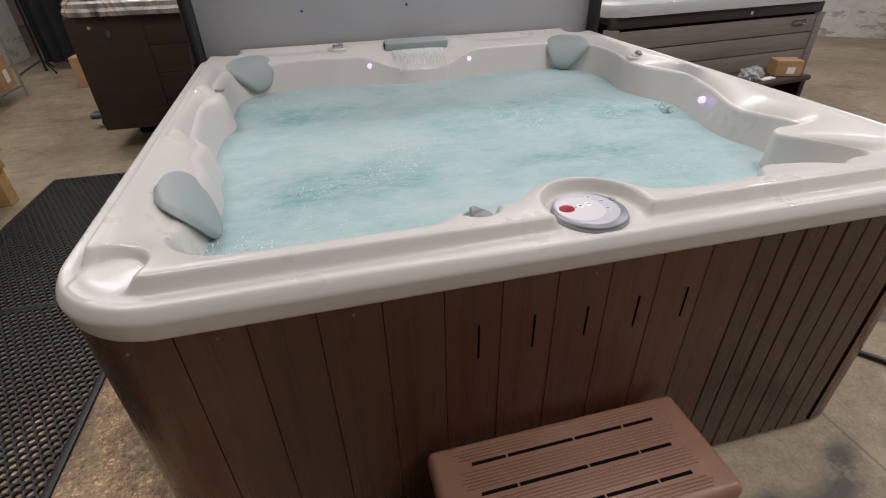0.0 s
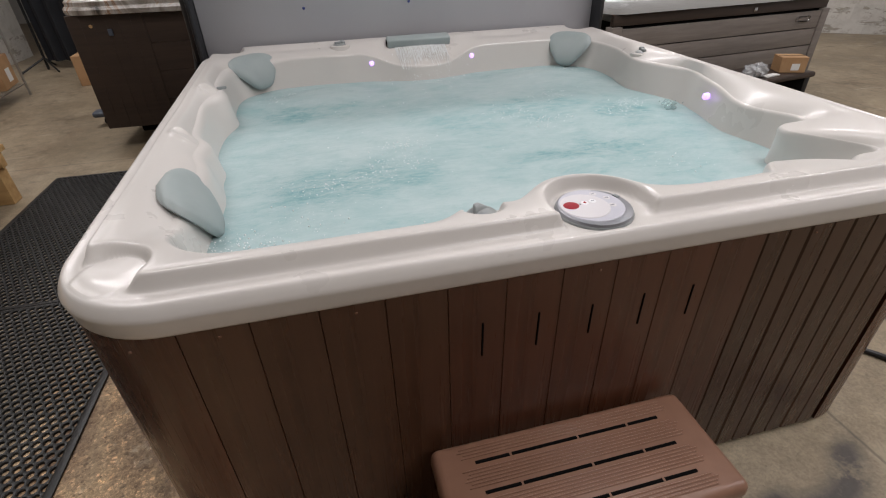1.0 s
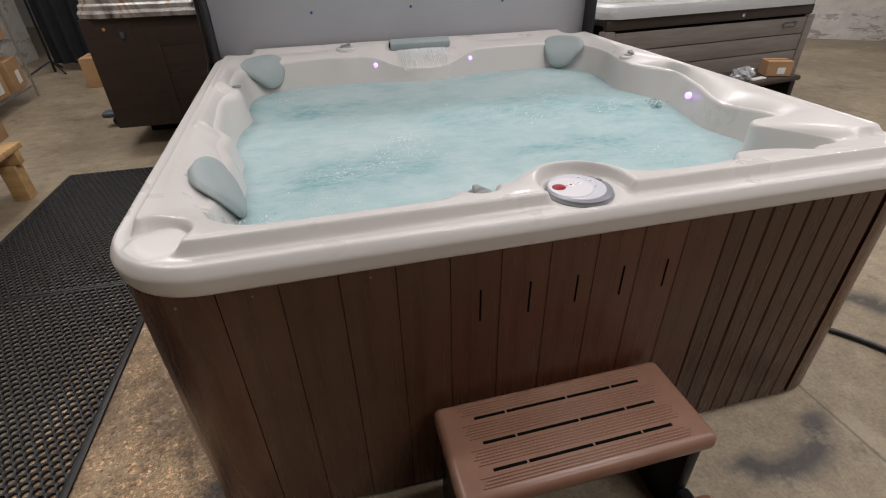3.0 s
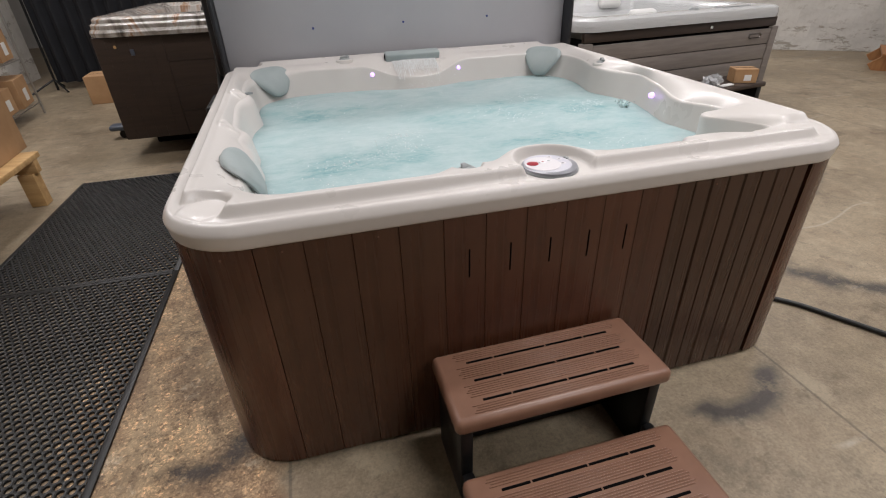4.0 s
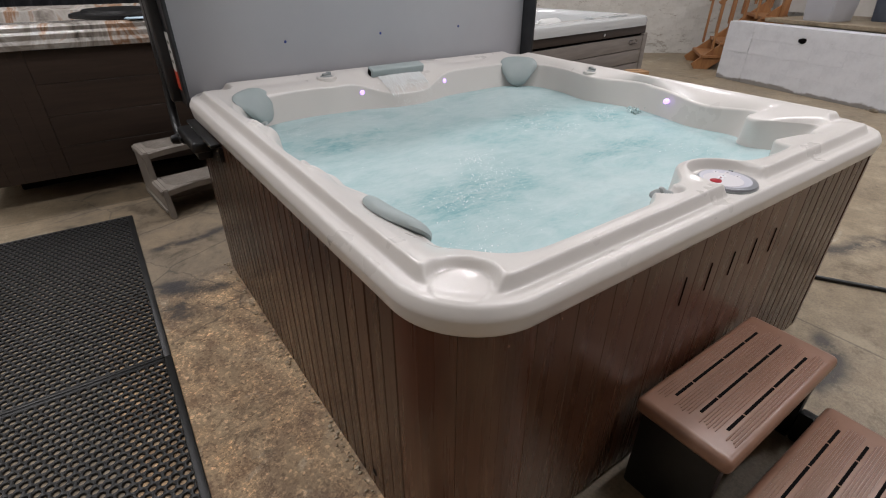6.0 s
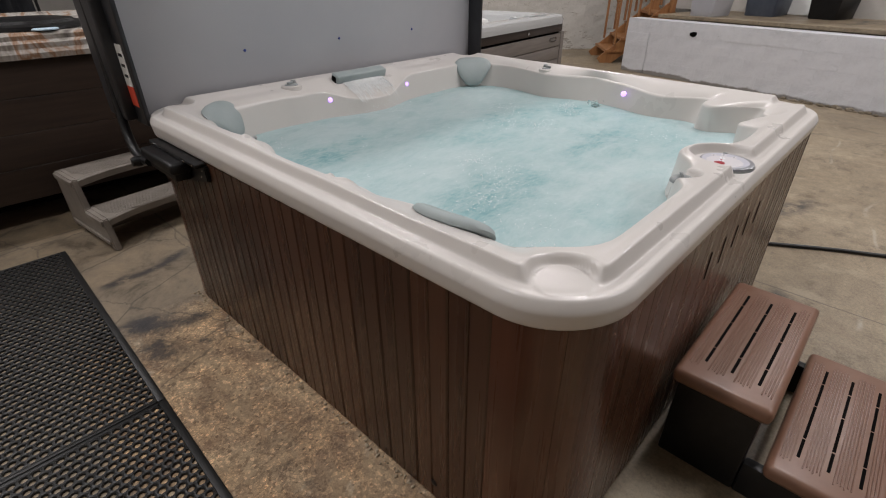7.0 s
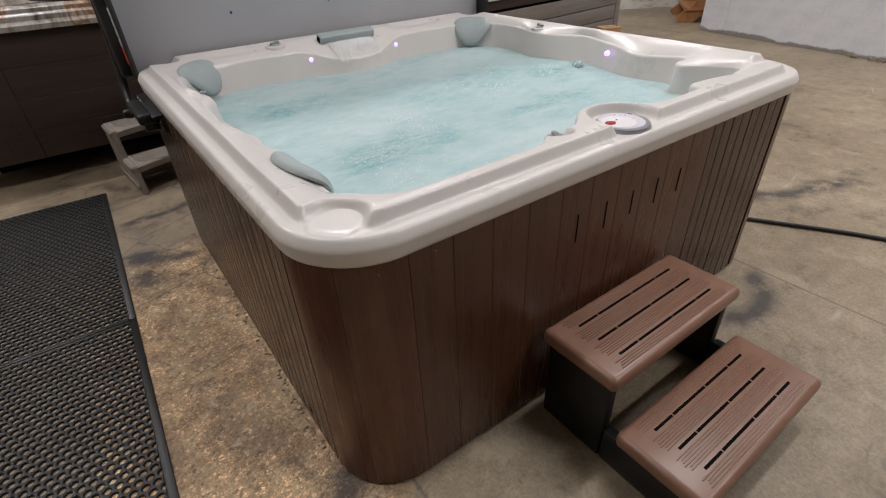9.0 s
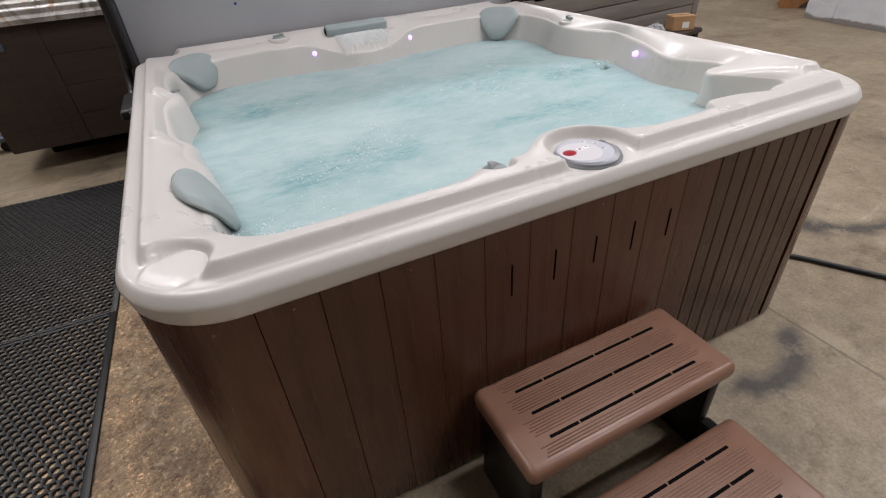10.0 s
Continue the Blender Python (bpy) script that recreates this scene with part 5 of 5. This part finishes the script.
tagged(pb, "crumpled clear plastic bag of small parts", "bag")
sheet = part("paper_sheet", box(0.16, 0.05, 0.012, 0.004, 2), M_PAPER, None, m=pose(2.96, 1.52, 0.381, 0, 0, 12))
tagged(sheet, "white folded instruction sheet on the step", "paper")

# ---- left side: bench with boxes, wire shelf, curtain ----
bench = thing("timber_bench", "rough low pine timber bench holding cardboard boxes", "bench", at=pose(-3.10, 0.80, 0.03, 0, 0, 0))
for k in range(6):
    part("top_board", span(-0.58 + 0.195 * k, -0.58 + 0.195 * (k + 1) - 0.006, -1.1, 0.985, 0.292, 0.33, 0.006), M_TIMBER, bench)
for py3 in (-1.0, -0.05, 0.91):
    part("cross_beam", span(-0.57, 0.578, py3 - 0.03, py3 + 0.03, 0.205, 0.292, 0.005), M_TIMBER, bench)
for qx, qy in ((-0.52, -1.0), (0.50, -1.0), (0.50, 0.91), (-0.52, 0.91)):
    part("leg", span(qx - 0.048, qx + 0.048, qy - 0.048 - 0.003, qy + 0.048, -0.03, 0.204, 0.005), M_TIMBER, bench)
bx = carton("large cardboard box with a green printed panel on the bench", 0.42, 0.52, 0.42, pose(-2.825, 1.64, 0.36, 0, 0, 3), False)
part("green_panel", box(0.002, 0.24, 0.10, 0, 1, (0.2112, -0.10, 0.33)), M_GREEN, bx, "dark green printed panel", smooth=False)
carton("plain cardboard box stacked on the bench", 0.44, 0.50, 0.36, pose(-2.84, 1.08, 0.36, 0, 0, -3), False)
carton("plain cardboard box stacked on the bench", 0.50, 0.55, 0.40, pose(-3.36, 1.25, 0.36, 0, 0, 5), False)

shelf = thing("wire_shelf", "zinc wire shelving rack loaded with cardboard boxes", "shelving", at=pose(-4.0, 4.25, 0, 0, 0, 4))
for qx, qy in ((0.32, -0.95), (0.32, 0.53), (-0.3, -0.95), (-0.3, 0.53)):
    part("post", tube([(qx, qy, 0.0), (qx, qy, 1.0), (qx, qy, 1.9)], 0.0125, 10), M_WIRE, shelf)
for z in (0.14, 0.62, 1.12, 1.6):
    bars = [tube([(-0.3, y, z), (0.0, y, z), (0.32, y, z)], 0.003, 5) for y in np.arange(-0.95, 0.54, 0.06)]
    bars += [tube([(x, -0.95, z - 0.012), (x, 0, z - 0.012), (x, 0.53, z - 0.012)], 0.006, 6) for x in (-0.3, 0.01, 0.32)]
    part("wire_deck", joined(*bars), M_WIRE, shelf)
for z, ys in ((0.15, (-0.72, -0.25, 0.25)), (0.63, (-0.72, -0.27, 0.23)), (1.13, (-0.7, -0.25, 0.22))):
    for k, y in enumerate(ys):
        carton("open cardboard box of parts on the wire shelf", 0.44, 0.40, 0.30 - 0.05 * (k % 2), pose(-4.0, 4.25, 0, 0, 0, 4) @ pose(0.11, y, z + 0.004, 0, 0, 90 + 3 * k), True)

curtain = bmesh.new()
cols = []
for i in range(241):
    x = -4.05 + 3.6 * i / 240
    y = 6.25 + 0.045 * math.sin(i * 0.55) + 0.02 * math.sin(i * 0.23 + 1)
    cols.append((x, y))
rows = [[(x, y + 0.02 * math.sin(z * 2 + x), z) for x, y in cols] for z in (0.10, 0.6, 1.2, 1.8, 2.4)]
rows2 = [[(x, y + 0.006, z) for x, y, z in r] for r in rows[::-1]]
cb, cv = loops(rows + rows2 + [rows[0]], closed=False)
bmesh.ops.remove_doubles(cb, verts=cb.verts[:], dist=0.0005)
ct = thing("curtain_stand", "black fabric backdrop curtain hanging from a stand", "curtain")
part("curtain", cb, M_CURTAIN, ct)
part("top_bar", tube([(-4.1, 6.26, 2.42), (-2, 6.26, 2.42), (-0.4, 6.26, 2.42)], 0.018, 10), M_BLACK, ct)
for x in (-4.08, -0.42):
    part("pole", tube([(x, 6.26, 0.0), (x, 6.26, 1.2), (x, 6.26, 2.43)], 0.016, 10), M_BLACK, ct)
    part("foot", joined(tube([(x - 0.22, 6.0, 0.012), (x, 6.26, 0.15)], 0.012, 8), tube([(x + 0.22, 6.0, 0.012), (x, 6.26, 0.15)], 0.012, 8), tube([(x, 6.5, 0.012), (x, 6.26, 0.15)], 0.012, 8)), M_BLACK, ct)

# ---- right side: A-frame, low wall clutter, cable ----
cable = part("power_cable", tube(curve_points([(1.09, -0.62, 0.012), (1.30, -0.79, 0.012), (1.42, -0.97, 0.012), (1.58, -1.24, 0.012), (1.75, -1.56, 0.012), (2.2, -2.2, 0.012), (3.0, -3.0, 0.012)], 10), 0.011, 10), M_CABLE, None)
tagged(cable, "thick black power cable lying on the concrete floor", "cable")

block_wall("wall_1", "white painted concrete block wall with worn patches", (3.0, 7.75, 0), -37.5, 9.0, CEILING, 0.25, M_BLOCK, area=(2.4, 7.6, 1.8), loose=0.4)
block_wall("wall_2", "white painted concrete block wall behind the shelving", (-4.75, -6.0, 0), 90, 13.5, CEILING, 0.25, M_BLOCK, area=(9.4, 13.4, 1.9))

# low painted wall with a raised floor behind it
low_wall = block_wall("wall_3", "low pale painted block wall with chipped patches", (6.15, 1.9, 0), -103.2, 7.2, 0.76, 0.25, M_LOWBLOCK, block=(0.42, 0.19), area=(0, 7.2, 0.6), loose=0.25)
block_wall("wall_4", "short low painted block wall by the wooden stairs", (6.27, 2.31, 0), -106.0, 0.42, 0.76, 0.25, M_LOWBLOCK, block=(0.42, 0.19), area=(0, 0.42, 0.6), loose=0.45)
part("top_slab", span(0.0, 7.2, -0.0015, 0.1, 0.571, 0.759, 0.002, 1), M_LOWBLOCK, low_wall)
chip = bmesh.new()
bmesh.ops.create_icosphere(chip, subdivisions=3, radius=1.0)
for v in chip.verts:
    f = 1 + 0.4 * noise.noise(v.co * 1.7)
    v.co = Vector((v.co.x * 0.055 * f, v.co.y * 0.010, v.co.z * 0.030 * f))
part("chipped_hole", chip, M_GAP, low_wall, "dark chipped hole in the masonry", pose(0.70, -0.003, 0.62))
grit_bits = bmesh.new()
rnd = random.Random(21)
for k in range(160):
    y, r = rnd.uniform(-0.75, 1.05), rnd.choice((0.002, 0.003, 0.004, 0.006))
    bmesh.ops.create_icosphere(grit_bits, subdivisions=1, radius=r, matrix=Matrix.Translation((SK_L - LEAN * (y + 0.9) - 0.008 - abs(rnd.gauss(0, 0.012)), y, r * 0.5)) @ Matrix.Diagonal((1.3, 0.9, 0.8, 1)))
gb = part("grit", grit_bits, M_GRIT, None, smooth=False)
tagged(gb, "loose pale grit along the foot of the tub", "grit", kind="stuff")
rubble = bmesh.new()
rnd = random.Random(31)
for k in range(70):
    r = rnd.uniform(0.008, 0.035)
    bmesh.ops.create_icosphere(rubble, subdivisions=1, radius=r, matrix=Matrix.Translation((rnd.uniform(1.7, 4.4), -rnd.uniform(0.005, 0.06), r * 0.4)) @ Matrix.Diagonal((1.6, 0.8, 0.8, 1)))
rb3 = part("rubble", rubble, M_CRUMB, None, m=pose(6.15, 1.9, 0, 0, 0, -103.2), smooth=False)
tagged(rb3, "crumbled plaster along the foot of the low wall", "rubble", kind="stuff")
ledge = part("raised_floor", box(4.2, 7.6, 0.05, 0.004, 1), M_FLOOR, None, m=pose(7.72, -2.2, 0.785, 0, 0, -13.2), smooth=False)
tagged(ledge, "raised concrete floor behind the low wall", "raised floor", kind="structure")


def stairs():
    st = thing("wooden_stairs", "orange-brown wooden stairs up to the raised floor", "stairs", at=pose(7.03, 3.08, 0, 0, 0, -52))
    for y in (-0.42, 0.42):
        bm = box(1.35, 0.045, 0.22, 0.004, 1, (0, 0, 0), pose(0.45, y, 0.42, 0, -40, 0))
        part("stringer", bm, M_STAINWOOD, st)
    for k in range(4):
        part("tread", span(-0.02 + 0.23 * k, 0.26 + 0.23 * k, -0.47, 0.47, 0.17 + 0.19 * k, 0.21 + 0.19 * k, 0.004, 1), M_STAINWOOD, st)
    for y in (-0.45, 0.45):
        part("post", span(0.9, 0.99, y - 0.045, y + 0.045, 0.0, 1.7, 0.004, 1), M_STAINWOOD, st)
        for k in range(5):
            part("baluster", span(0.1 + 0.16 * k, 0.135 + 0.16 * k, y - 0.02, y + 0.02, 0.3 + 0.15 * k, 1.05 + 0.15 * k, 0.003, 1), M_STAINWOOD, st)
        part("hand_rail", box(1.1, 0.06, 0.05, 0.006, 1, (0, 0, 0), pose(0.48, y, 1.30, 0, -40, 0)), M_STAINWOOD, st)
    return st


stairs()


def storage_bin(label, at, material, w=0.5, d=0.4, h=0.33):
    bin_ob = thing("storage_bin", label, "bin", at=at)
    rings = []
    for f, z in ((0.86, 0.0), (0.88, 0.01), (0.97, h - 0.03), (1.03, h - 0.028), (1.04, h), (1.0, h), (0.95, h - 0.02), (0.85, 0.02)):
        rings.append([(f * w / 2 * cx, f * d / 2 * cy, z) for cx, cy in ((0.92, 1), (-0.92, 1), (-1, 0.92), (-1, -0.92), (-0.92, -1), (0.92, -1), (1, -0.92), (1, 0.92))])
    bm, vs = loops(rings)
    bm.faces.new(vs[0])
    bm.faces.new(vs[-1])
    bmesh.ops.recalc_face_normals(bm, faces=bm.faces[:])
    part("body", bm, material, bin_ob)
    part("lid", box(w * 1.05, d * 1.05, 0.025, 0.008, 2, (0, 0, h + 0.0125)), material, bin_ob)


storage_bin("pale grey lidded storage bin on the raised floor", pose(6.72, 1.30, 0.81, 0, 0, -14), M_COVER)
storage_bin("dark grey lidded storage bin on the raised floor", pose(7.3, 0.7, 0.81, 0, 0, -8), M_DOLLY, 0.6, 0.45, 0.4)
storage_bin("dark grey lidded storage bin on the raised floor", pose(7.2, -0.1, 0.81, 0, 0, -20), M_BLACK, 0.5, 0.4, 0.3)
part_board = part("white_panel", box(0.9, 0.04, 0.7, 0.006, 1, (0, 0, 0.35)), M_PAPER, None, m=pose(7.55, 0.3, 0.81, -12, 0, -100))
tagged(part_board, "white board leaning on the raised floor", "board")
panel_w = part("wall_5", span(0, 6.0, 0, 0.12, 0.8, CEILING), M_PLASTER, None, m=pose(8.2, 2.6, 0, 0, 0, -103.2), smooth=False)
tagged(panel_w, "cream painted wall behind the raised floor", "wall", kind="structure")
foam_sheet = part("foam_board", box(0.03, 0.62, 0.47, 0.006, 2, (0, 0, 0.235)), M_PAPER, None, m=pose(-2.56, 4.30, 0, 0, 7, -4))
tagged(foam_sheet, "white foam board standing beside the wrapped tub", "board")
